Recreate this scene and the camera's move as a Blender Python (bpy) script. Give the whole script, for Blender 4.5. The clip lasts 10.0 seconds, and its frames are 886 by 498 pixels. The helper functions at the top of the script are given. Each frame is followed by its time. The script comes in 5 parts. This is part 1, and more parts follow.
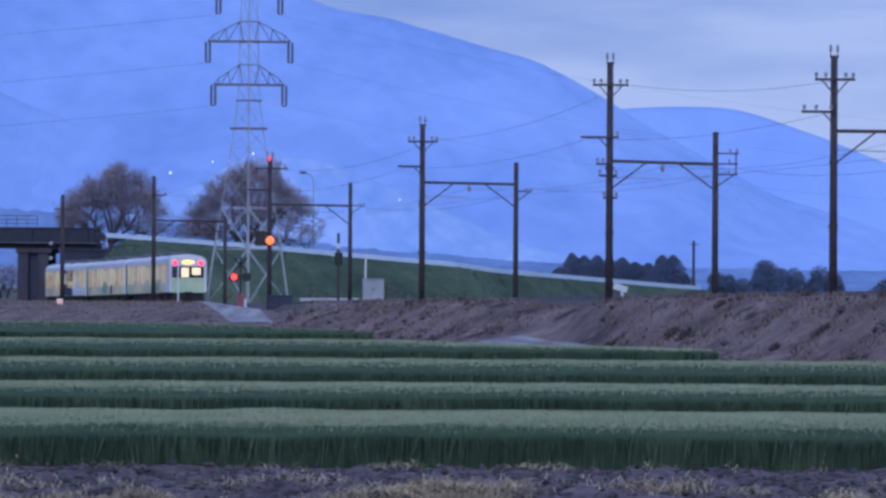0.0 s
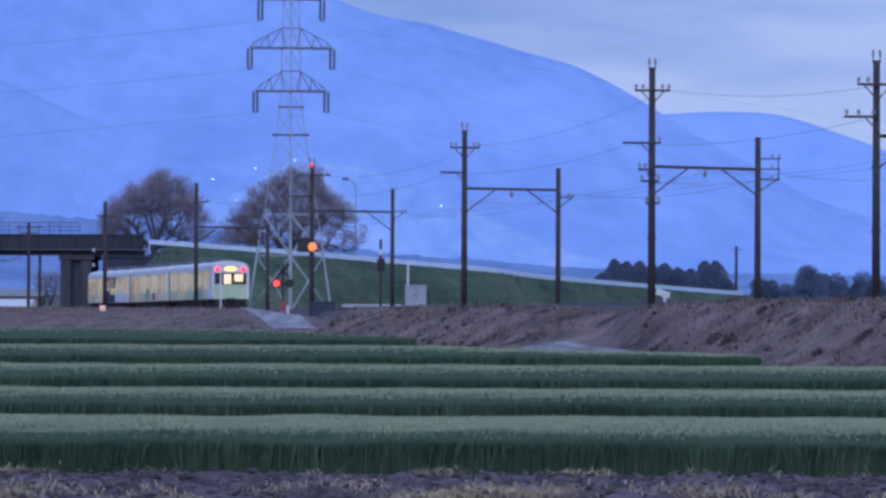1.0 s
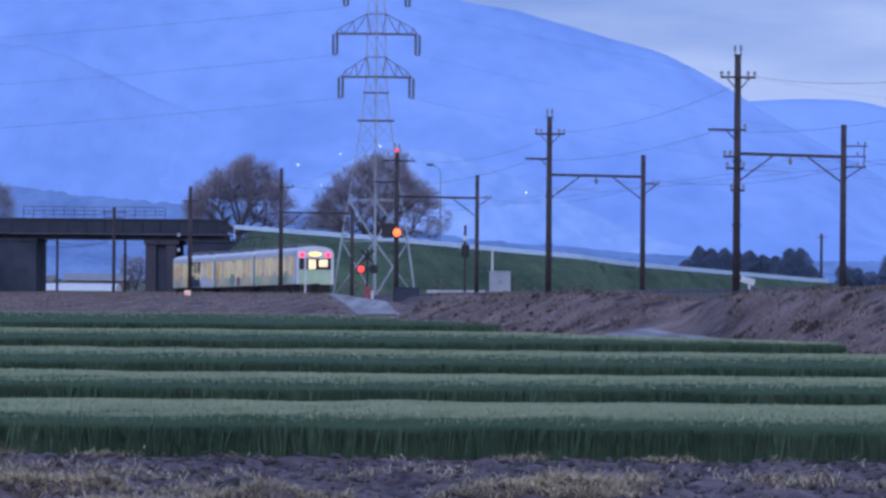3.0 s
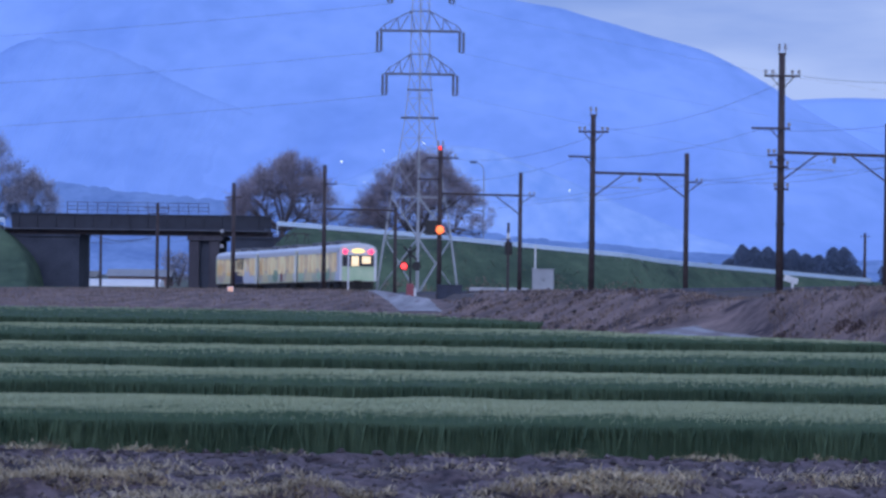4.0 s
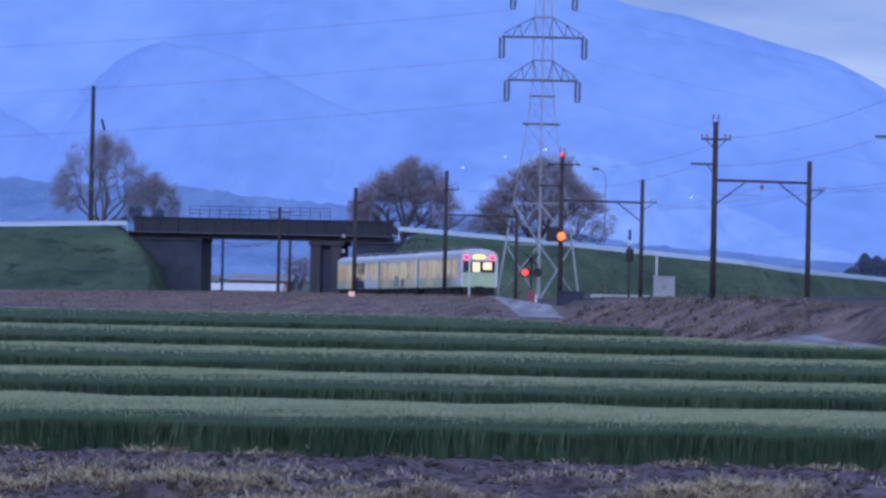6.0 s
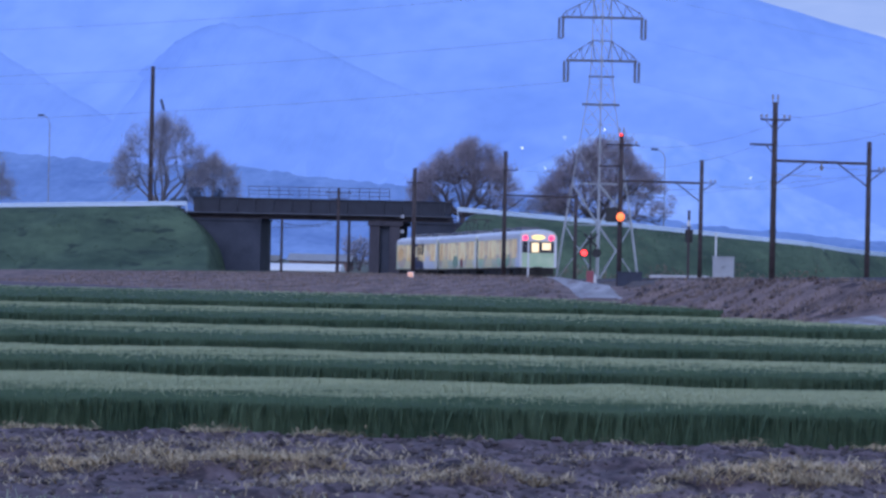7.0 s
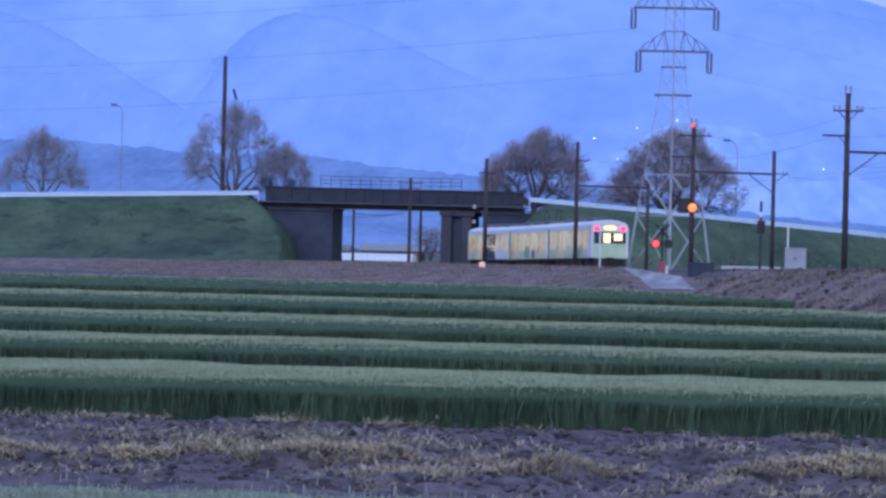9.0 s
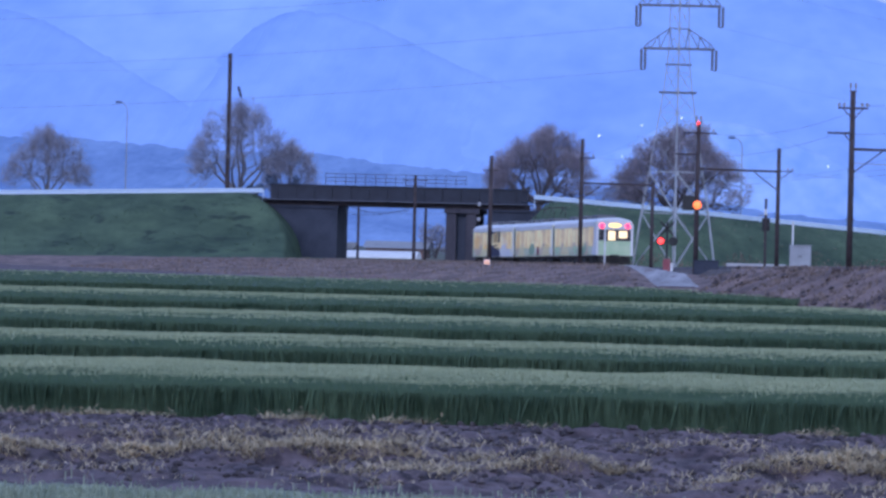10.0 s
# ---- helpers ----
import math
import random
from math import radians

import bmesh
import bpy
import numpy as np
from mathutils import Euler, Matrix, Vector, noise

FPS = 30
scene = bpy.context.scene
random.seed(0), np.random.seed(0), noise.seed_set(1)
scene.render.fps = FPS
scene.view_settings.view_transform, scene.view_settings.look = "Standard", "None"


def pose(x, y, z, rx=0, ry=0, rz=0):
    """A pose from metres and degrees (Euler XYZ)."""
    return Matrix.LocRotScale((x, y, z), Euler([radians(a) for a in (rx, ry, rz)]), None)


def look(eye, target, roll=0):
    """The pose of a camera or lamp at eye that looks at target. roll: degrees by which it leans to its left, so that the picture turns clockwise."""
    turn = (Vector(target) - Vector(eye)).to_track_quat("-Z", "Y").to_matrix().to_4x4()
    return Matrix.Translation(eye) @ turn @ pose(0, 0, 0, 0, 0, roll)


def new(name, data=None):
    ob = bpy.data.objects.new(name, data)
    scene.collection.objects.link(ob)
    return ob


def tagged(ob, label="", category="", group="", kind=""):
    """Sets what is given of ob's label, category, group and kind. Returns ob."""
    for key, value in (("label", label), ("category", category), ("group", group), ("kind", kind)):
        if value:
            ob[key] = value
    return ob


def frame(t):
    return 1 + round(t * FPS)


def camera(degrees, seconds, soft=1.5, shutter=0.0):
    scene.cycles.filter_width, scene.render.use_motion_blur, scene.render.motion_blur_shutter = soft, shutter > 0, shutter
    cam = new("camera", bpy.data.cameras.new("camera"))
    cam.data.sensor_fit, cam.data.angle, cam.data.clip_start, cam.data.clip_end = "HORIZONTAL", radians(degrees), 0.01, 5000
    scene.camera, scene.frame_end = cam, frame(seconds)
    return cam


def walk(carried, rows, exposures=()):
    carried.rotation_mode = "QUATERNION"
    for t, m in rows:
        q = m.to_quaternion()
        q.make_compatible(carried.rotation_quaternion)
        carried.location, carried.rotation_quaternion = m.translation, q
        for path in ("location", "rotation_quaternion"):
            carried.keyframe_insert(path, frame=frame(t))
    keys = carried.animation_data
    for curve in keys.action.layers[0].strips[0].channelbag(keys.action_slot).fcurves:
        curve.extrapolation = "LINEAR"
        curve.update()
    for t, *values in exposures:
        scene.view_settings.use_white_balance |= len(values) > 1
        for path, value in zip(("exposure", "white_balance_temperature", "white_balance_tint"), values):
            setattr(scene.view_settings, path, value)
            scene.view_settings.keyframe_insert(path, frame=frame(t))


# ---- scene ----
cam = camera(13.755, 10.0, soft=2.8)
EYE = 2.6
# seconds, turn to the left, tilt up, lean: degrees
PATH = [
    (0.0, 0.000, 0.564, 0.366), (0.5, 0.311, 0.571, 0.295), (1.0, 0.660, 0.654, 0.241),
    (1.5, 1.056, 0.651, 0.240), (2.0, 1.396, 0.591, 0.339), (2.5, 1.684, 0.496, 0.407),
    (4.0, 2.647, 0.380, 0.769), (4.5, 3.051, 0.484, 0.925), (5.0, 3.522, 0.585, 1.045),
    (5.5, 4.024, 0.580, 1.190), (6.0, 4.539, 0.443, 1.190), (7.5, 5.849, 0.043, 1.302),
    (8.0, 6.194, 0.034, 1.375), (8.5, 6.426, 0.008, 1.399), (9.0, 6.566, -0.060, 1.413),
    (9.5, 6.633, -0.116, 1.413), (10.0, 6.640, -0.102, 1.411),
]
walk(cam, [(t, pose(0, 0, EYE, 90 + up, 0, turn) @ pose(0, 0, 0, 0, 0, lean)) for t, turn, up, lean in PATH],
     exposures=[(0.0, -0.11), (2.5, -0.04), (5.5, -0.02), (7.5, 0.13), (10.0, 0.2)])

# ---- world and light ----
world = bpy.data.worlds.new("dusk_sky")
scene.world = world
world.use_nodes = True
wn, wl = world.node_tree.nodes, world.node_tree.links
wn.clear()
w_out = wn.new("ShaderNodeOutputWorld")
w_bg = wn.new("ShaderNodeBackground")
w_sky = wn.new("ShaderNodeTexSky")
w_sky.sky_type = "NISHITA"
w_sky.sun_disc = False
w_sky.sun_elevation = radians(4)
w_sky.sun_rotation = radians(140)
w_tc = wn.new("ShaderNodeTexCoord")
w_map = wn.new("ShaderNodeMapping")
w_map.inputs["Scale"].default_value = (7.0, 7.0, 34.0)
w_noise = wn.new("ShaderNodeTexNoise")
w_noise.inputs["Scale"].default_value = 1.3
w_noise.inputs["Detail"].default_value = 5
w_noise.inputs["Roughness"].default_value = 0.5
w_ramp = wn.new("ShaderNodeValToRGB")
w_ramp.color_ramp.elements[0].position = 0.30
w_ramp.color_ramp.elements[0].color = (0.185, 0.325, 0.80, 1)
w_ramp.color_ramp.elements[1].position = 0.64
w_ramp.color_ramp.elements[1].color = (0.43, 0.57, 1.0, 1)
w_mix = wn.new("ShaderNodeMix")
w_mix.data_type = "RGBA"
w_mix.inputs["Factor"].default_value = 0.95
w_scale = wn.new("ShaderNodeVectorMath")
w_scale.operation = "SCALE"
w_scale.inputs["Scale"].default_value = 0.1
wl.new(w_tc.outputs["Generated"], w_map.inputs["Vector"])
wl.new(w_map.outputs["Vector"], w_noise.inputs["Vector"])
w_sep = wn.new("ShaderNodeSeparateXYZ")
wl.new(w_tc.outputs["Generated"], w_sep.inputs["Vector"])
w_side = wn.new("ShaderNodeMapRange")
w_side.inputs["From Min"].default_value = -0.16
w_side.inputs["From Max"].default_value = 0.10
w_side.inputs["To Min"].default_value = -0.26
w_side.inputs["To Max"].default_value = 0.16
wl.new(w_sep.outputs["X"], w_side.inputs["Value"])
w_add = wn.new("ShaderNodeMath")
w_add.operation = "ADD"
wl.new(w_noise.outputs["Fac"], w_add.inputs[0])
wl.new(w_side.outputs["Result"], w_add.inputs[1])
wl.new(w_add.outputs[0], w_ramp.inputs["Fac"])
wl.new(w_sky.outputs["Color"], w_scale.inputs[0])
wl.new(w_scale.outputs["Vector"], w_mix.inputs["A"])
wl.new(w_ramp.outputs["Color"], w_mix.inputs["B"])
wl.new(w_mix.outputs["Result"], w_bg.inputs["Color"])
wl.new(w_bg.outputs["Background"], w_out.inputs["Surface"])
w_bg.inputs["Strength"].default_value = 1.0

sun = new("sun", bpy.data.lights.new("sun", "SUN"))
sun.data.energy = 1.15
sun.data.angle = radians(40)
sun.data.color = (0.72, 0.76, 1.0)
sun.matrix_world = look((-45, -60, 62), (0, 60, 0))


# ---- materials ----
def material(name, dark, light, scale=2.0, rough=0.8, metal=0.0, bump=0.3, fine=12.0, spots=None, stretch=(1, 1, 1), piece=0.0, depth=0.02):
    m = bpy.data.materials.new(name)
    m.use_nodes = True
    n, l = m.node_tree.nodes, m.node_tree.links
    b = n["Principled BSDF"]
    b.inputs["Roughness"].default_value = rough
    b.inputs["Metallic"].default_value = metal
    tc = n.new("ShaderNodeTexCoord")
    mp = n.new("ShaderNodeMapping")
    mp.inputs["Scale"].default_value = stretch
    l.new(tc.outputs["Object"], mp.inputs["Vector"])
    big = n.new("ShaderNodeTexNoise")
    big.inputs["Scale"].default_value = scale
    big.inputs["Detail"].default_value = 6
    small = n.new("ShaderNodeTexNoise")
    small.inputs["Scale"].default_value = scale * fine
    small.inputs["Detail"].default_value = 4
    l.new(mp.outputs["Vector"], big.inputs["Vector"])
    l.new(mp.outputs["Vector"], small.inputs["Vector"])
    add = n.new("ShaderNodeMath")
    add.operation = "MULTIPLY_ADD"
    add.inputs[1].default_value = 0.35
    l.new(small.outputs["Fac"], add.inputs[0])
    half = n.new("ShaderNodeMath")
    half.operation = "MULTIPLY"
    half.inputs[1].default_value = 0.65
    l.new(big.outputs["Fac"], half.inputs[0])
    l.new(half.outputs[0], add.inputs[2])
    ramp = n.new("ShaderNodeValToRGB")
    ramp.color_ramp.elements[0].position = 0.34
    ramp.color_ramp.elements[0].color = (*dark, 1)
    ramp.color_ramp.elements[1].position = 0.66
    ramp.color_ramp.elements[1].color = (*light, 1)
    l.new(add.outputs[0], ramp.inputs["Fac"])
    last = ramp.outputs["Color"]
    if spots:
        col, where, size = spots
        sp = n.new("ShaderNodeTexNoise")
        sp.inputs["Scale"].default_value = size
        sp.inputs["Detail"].default_value = 5
        l.new(mp.outputs["Vector"], sp.inputs["Vector"])
        cut = n.new("ShaderNodeMapRange")
        cut.inputs["From Min"].default_value = where
        cut.inputs["From Max"].default_value = where + 0.1
        l.new(sp.outputs["Fac"], cut.inputs["Value"])
        mx = n.new("ShaderNodeMix")
        mx.data_type = "RGBA"
        l.new(cut.outputs["Result"], mx.inputs["Factor"])
        l.new(last, mx.inputs["A"])
        mx.inputs["B"].default_value = (*col, 1)
        last = mx.outputs["Result"]
    if piece:
        rnd = n.new("ShaderNodeNewGeometry")
        rr = n.new("ShaderNodeMapRange")
        rr.inputs["To Min"].default_value = 1 - piece
        rr.inputs["To Max"].default_value = 1 + piece
        l.new(rnd.outputs["Random Per Island"], rr.inputs["Value"])
        vm = n.new("ShaderNodeVectorMath")
        vm.operation = "SCALE"
        l.new(last, vm.inputs[0])
        l.new(rr.outputs["Result"], vm.inputs["Scale"])
        last = vm.outputs["Vector"]
    l.new(last, b.inputs["Base Color"])
    if bump:
        bp = n.new("ShaderNodeBump")
        bp.inputs["Strength"].default_value = bump
        bp.inputs["Distance"].default_value = depth
        l.new(add.outputs[0], bp.inputs["Height"])
        l.new(bp.outputs["Normal"], b.inputs["Normal"])
    return m


def glow(name, colour, strength):
    m = bpy.data.materials.new(name)
    m.use_nodes = True
    b = m.node_tree.nodes["Principled BSDF"]
    b.inputs["Base Color"].default_value = (*colour, 1)
    b.inputs["Emission Color"].default_value = (*colour, 1)
    b.inputs["Emission Strength"].default_value = strength
    return m


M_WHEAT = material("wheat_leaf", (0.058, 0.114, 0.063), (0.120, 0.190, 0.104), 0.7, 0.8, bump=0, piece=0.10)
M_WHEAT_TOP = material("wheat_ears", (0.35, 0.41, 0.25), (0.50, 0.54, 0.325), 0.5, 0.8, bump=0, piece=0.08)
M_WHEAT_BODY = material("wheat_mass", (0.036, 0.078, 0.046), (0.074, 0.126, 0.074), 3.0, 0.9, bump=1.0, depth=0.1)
M_GRASS = material("embankment_grass", (0.034, 0.064, 0.043), (0.104, 0.158, 0.092), 0.22, 0.9, bump=0.8, fine=5, depth=0.15, spots=((0.028, 0.050, 0.038), 0.60, 0.6), stretch=(0.6, 1, 1))
M_STRAW = material("dry_straw", (0.25, 0.19, 0.12), (0.80, 0.64, 0.40), 1.0, 0.8, bump=0, piece=0.3)
M_BANKGRASS = material("withered_grass", (0.14, 0.10, 0.082), (0.36, 0.265, 0.21), 0.8, 0.9, bump=0, piece=0.35)
M_CONC = material("weathered_concrete", (0.16, 0.15, 0.14), (0.30, 0.29, 0.27), 0.8, 0.85, bump=0.4)
# much darker and bluer than the weathered concrete
M_CONC_DARK = material("dark_bluish_concrete", (0.032, 0.039, 0.062), (0.074, 0.084, 0.118), 0.5, 0.85, bump=0.4)
M_GIRDER = material("dark_painted_steel", (0.010, 0.014, 0.030), (0.026, 0.033, 0.056), 0.9, 0.55, bump=0.2)
M_POLE = material("rusty_steel_pole", (0.042, 0.03, 0.033), (0.098, 0.072, 0.074), 2.5, 0.75, bump=0.4)
M_STEEL = material("galvanised_steel", (0.23, 0.235, 0.25), (0.40, 0.405, 0.42), 3.0, 0.55, bump=0.15)
M_LATTICE = material("pale_galvanised_lattice", (0.38, 0.39, 0.42), (0.56, 0.57, 0.60), 2.0, 0.55, bump=0.1)
# tower arms darkened in colour to read as silhouettes against the sky
M_ARM = material("backlit_tower_arm", (0.10, 0.10, 0.115), (0.17, 0.17, 0.19), 2.0, 0.6, bump=0.1)
M_RAILGUARD = material("white_painted_guard_rail", (0.56, 0.70, 0.88), (0.70, 0.82, 0.96), 1.2, 0.5, bump=0.1)
M_INSUL = material("grey_porcelain", (0.22, 0.21, 0.22), (0.36, 0.35, 0.36), 8.0, 0.3, bump=0)
M_WIRE = material("wire", (0.05, 0.05, 0.055), (0.09, 0.09, 0.10), 1.0, 0.6, bump=0)
M_BARK = material("bark", (0.09, 0.078, 0.085), (0.19, 0.16, 0.17), 2.0, 0.9, bump=0.6, depth=0.05)
M_TWIG = material("budding_twigs", (0.25, 0.225, 0.265), (0.45, 0.38, 0.425), 0.5, 0.9, bump=0, piece=0.3)
# bluish and lightened: the haze of distance is put into this colour
M_CONIFER = material("hazed_conifer", (0.12, 0.165, 0.255), (0.16, 0.21, 0.31), 0.3, 1.0, bump=0, piece=0.05)
M_GRAVEL = material("pale_gravel", (0.24, 0.225, 0.235), (0.50, 0.475, 0.485), 1.1, 0.9, bump=0.6, fine=5, depth=0.06, spots=((0.24, 0.20, 0.20), 0.55, 0.9), stretch=(1, 0.08, 1))
M_DIRT = material("gravelly_dirt", (0.17, 0.145, 0.15), (0.34, 0.30, 0.30), 1.1, 0.9, bump=0.8, fine=5, depth=0.06, stretch=(1, 0.3, 1))
M_BALLAST = material("railway_ballast", (0.06, 0.05, 0.05), (0.17, 0.14, 0.13), 5.0, 0.9, bump=1.0)
M_RAIL = material("rail_steel", (0.10, 0.07, 0.06), (0.25, 0.2, 0.19), 3.0, 0.45, metal=0.6, bump=0.1)
M_ASPHALT = material("asphalt", (0.045, 0.045, 0.05), (0.075, 0.075, 0.08), 2.0, 0.9, bump=0.3)
M_WHITE = material("white_paint", (0.7, 0.7, 0.7), (0.84, 0.84, 0.84), 2.0, 0.45, bump=0.05)
M_BLACK = material("black_paint", (0.015, 0.015, 0.017), (0.035, 0.035, 0.037), 3.0, 0.5, bump=0.1)
M_UNDER = material("underframe_grime", (0.015, 0.014, 0.014), (0.05, 0.045, 0.04), 3.0, 0.8, bump=0.3)


# ---- mesh helpers ----
def link_mesh(name, verts, faces, mats):
    me = bpy.data.meshes.new(name)
    me.from_pydata(verts, [], faces)
    for m in mats if isinstance(mats, (list, tuple)) else [mats]:
        me.materials.append(m)
    return new(name, me)


def part(name, bm, mat, parent=None, label="", smooth=False):
    me = bpy.data.meshes.new(name)
    bm.to_mesh(me)
    bm.free()
    me.materials.append(mat)
    if smooth:
        me.polygons.foreach_set("use_smooth", [True] * len(me.polygons))
    ob = new(name, me)
    ob.parent = parent
    if label:
        ob["label"] = label
    return ob


def thing(name, m, label, category, group=""):
    ob = new(name)
    ob.empty_display_size = 0.3
    ob.matrix_world = m
    return tagged(ob, label, category, group)


def box(bm, x0, x1, y0, y1, z0, z1, bevel=0.0):
    vs = [bm.verts.new(p) for p in ((x0, y0, z0), (x1, y0, z0), (x1, y1, z0), (x0, y1, z0), (x0, y0, z1), (x1, y0, z1), (x1, y1, z1), (x0, y1, z1))]
    fs = [bm.faces.new([vs[i] for i in q]) for q in ((3, 2, 1, 0), (4, 5, 6, 7), (0, 1, 5, 4), (1, 2, 6, 5), (2, 3, 7, 6), (3, 0, 4, 7))]
    if bevel:
        es = list({e for f in fs for e in f.edges})
        bmesh.ops.bevel(bm, geom=es, offset=bevel, segments=2, affect="EDGES", profile=0.5)
    return bm


def bar(bm, p, q, w, h=None, up=(0, 0, 1)):
    """A straight bar of section w by h from p to q."""
    p, q = Vector(p), Vector(q)
    h = h or w
    d = (q - p).normalized()
    side = d.cross(Vector(up))
    if side.length < 1e-3:
        side = d.cross(Vector((0, 1, 0)))
    side.normalize()
    top = side.cross(d)
    ring = []
    for c in (p, q):
        ring.append([bm.verts.new(c + side * a * w / 2 + top * b * h / 2) for a, b in ((-1, -1), (1, -1), (1, 1), (-1, 1))])
    a, b = ring
    for i in range(4):
        j = (i + 1) % 4
        bm.faces.new((a[i], a[j], b[j], b[i]))
    bm.faces.new(a[::-1])
    bm.faces.new(b)
    return bm


def tube(bm, pts, radii, n=8, caps=True):
    """A round tube through the points."""
    pts = [Vector(p) for p in pts]
    if not isinstance(radii, (list, tuple)):
        radii = [radii] * len(pts)
    rings = []
    for i, p in enumerate(pts):
        d = (pts[min(i + 1, len(pts) - 1)] - pts[max(i - 1, 0)]).normalized()
        ref = Vector((0, 0, 1)) if abs(d.z) < 0.9 else Vector((0, 1, 0))
        s = d.cross(ref).normalized()
        u = s.cross(d)
        rings.append([bm.verts.new(p + (s * math.cos(2 * math.pi * k / n) + u * math.sin(2 * math.pi * k / n)) * radii[i]) for k in range(n)])
    for a, b in zip(rings, rings[1:]):
        for k in range(n):
            j = (k + 1) % n
            bm.faces.new((a[k], a[j], b[j], b[k]))
    if caps:
        bm.faces.new(rings[0][::-1])
        bm.faces.new(rings[-1])
    return bm


def ball(bm, c, r, squash=1.0):
    bmesh.ops.create_icosphere(bm, subdivisions=2, radius=r, matrix=Matrix.Translation(c) @ Matrix.Diagonal((1, 1, squash, 1)))
    return bm


def fresh():
    return bmesh.new()


def smoothstep(a, b, x):
    k = np.clip((x - a) / (b - a), 0, 1)
    return k * k * (3 - 2 * k)


# ---- plan of the land ----
TRACK_Y = np.array([60, 100, 136.7, 158.7, 183.7, 226.6, 262, 318, 360, 420, 520])
TRACK_X = np.array([41, 28.5, 16.7, 9.5, 1.3, -8.6, -15.8, -31.3, -47.0, -70, -110])
RAIL_Z = np.array([2.7, 2.65, 2.5, 2.25, 1.95, 1.55, 1.14, 0.48, 0.32, 0.3, 0.3])
FOOT_Y = np.array([60, 116, 128, 140, 150, 158, 167, 232, 281, 340])
FOOT_X = np.array([36, 13.9, 9.2, 6.6, 3.2, 0.6, -3.0, -27, -63, -110])
ROAD_X = np.array([-160, -86.6, -60.3, -33.8, -19.0, 1.55, 5.6, 26.6, 60])
ROAD_Y = np.array([360, 360, 360, 360, 364, 374, 380, 410, 470])
ROAD_Z = np.array([3.5, 5.9, 6.7, 6.72, 5.72, 4.03, 3.46, 1.95, 0.6])

_fine_y = np.linspace(60, 520, 461)
_sm = np.convolve(np.pad(np.interp(_fine_y, TRACK_Y, TRACK_X), 12, "reflect", reflect_type="odd"), np.ones(25) / 25, "valid")


def track_x(y):
    return np.interp(y, _fine_y, _sm)


def rail_z(y):
    return np.interp(y, TRACK_Y, RAIL_Z)


_rng = np.random.RandomState(4)
_waves = [(_rng.uniform(0, 6.28), _rng.uniform(0, 6.28), _rng.uniform(-1, 1), _rng.uniform(-1, 1)) for _ in range(24)]


def rough_field(x, y, wave):
    """Smooth pseudo-random relief of about unit size, with the given wavelength."""
    out = np.zeros_like(x, dtype=float)
    for a, b, c, d in _waves[:14]:
        ln = math.hypot(c, d) + 0.2
        out += np.sin(a + (c / ln * x + d / ln * y) * 6.28 / wave * (0.6 + 0.8 * b / 6.28) + b)
    return out / 3.7


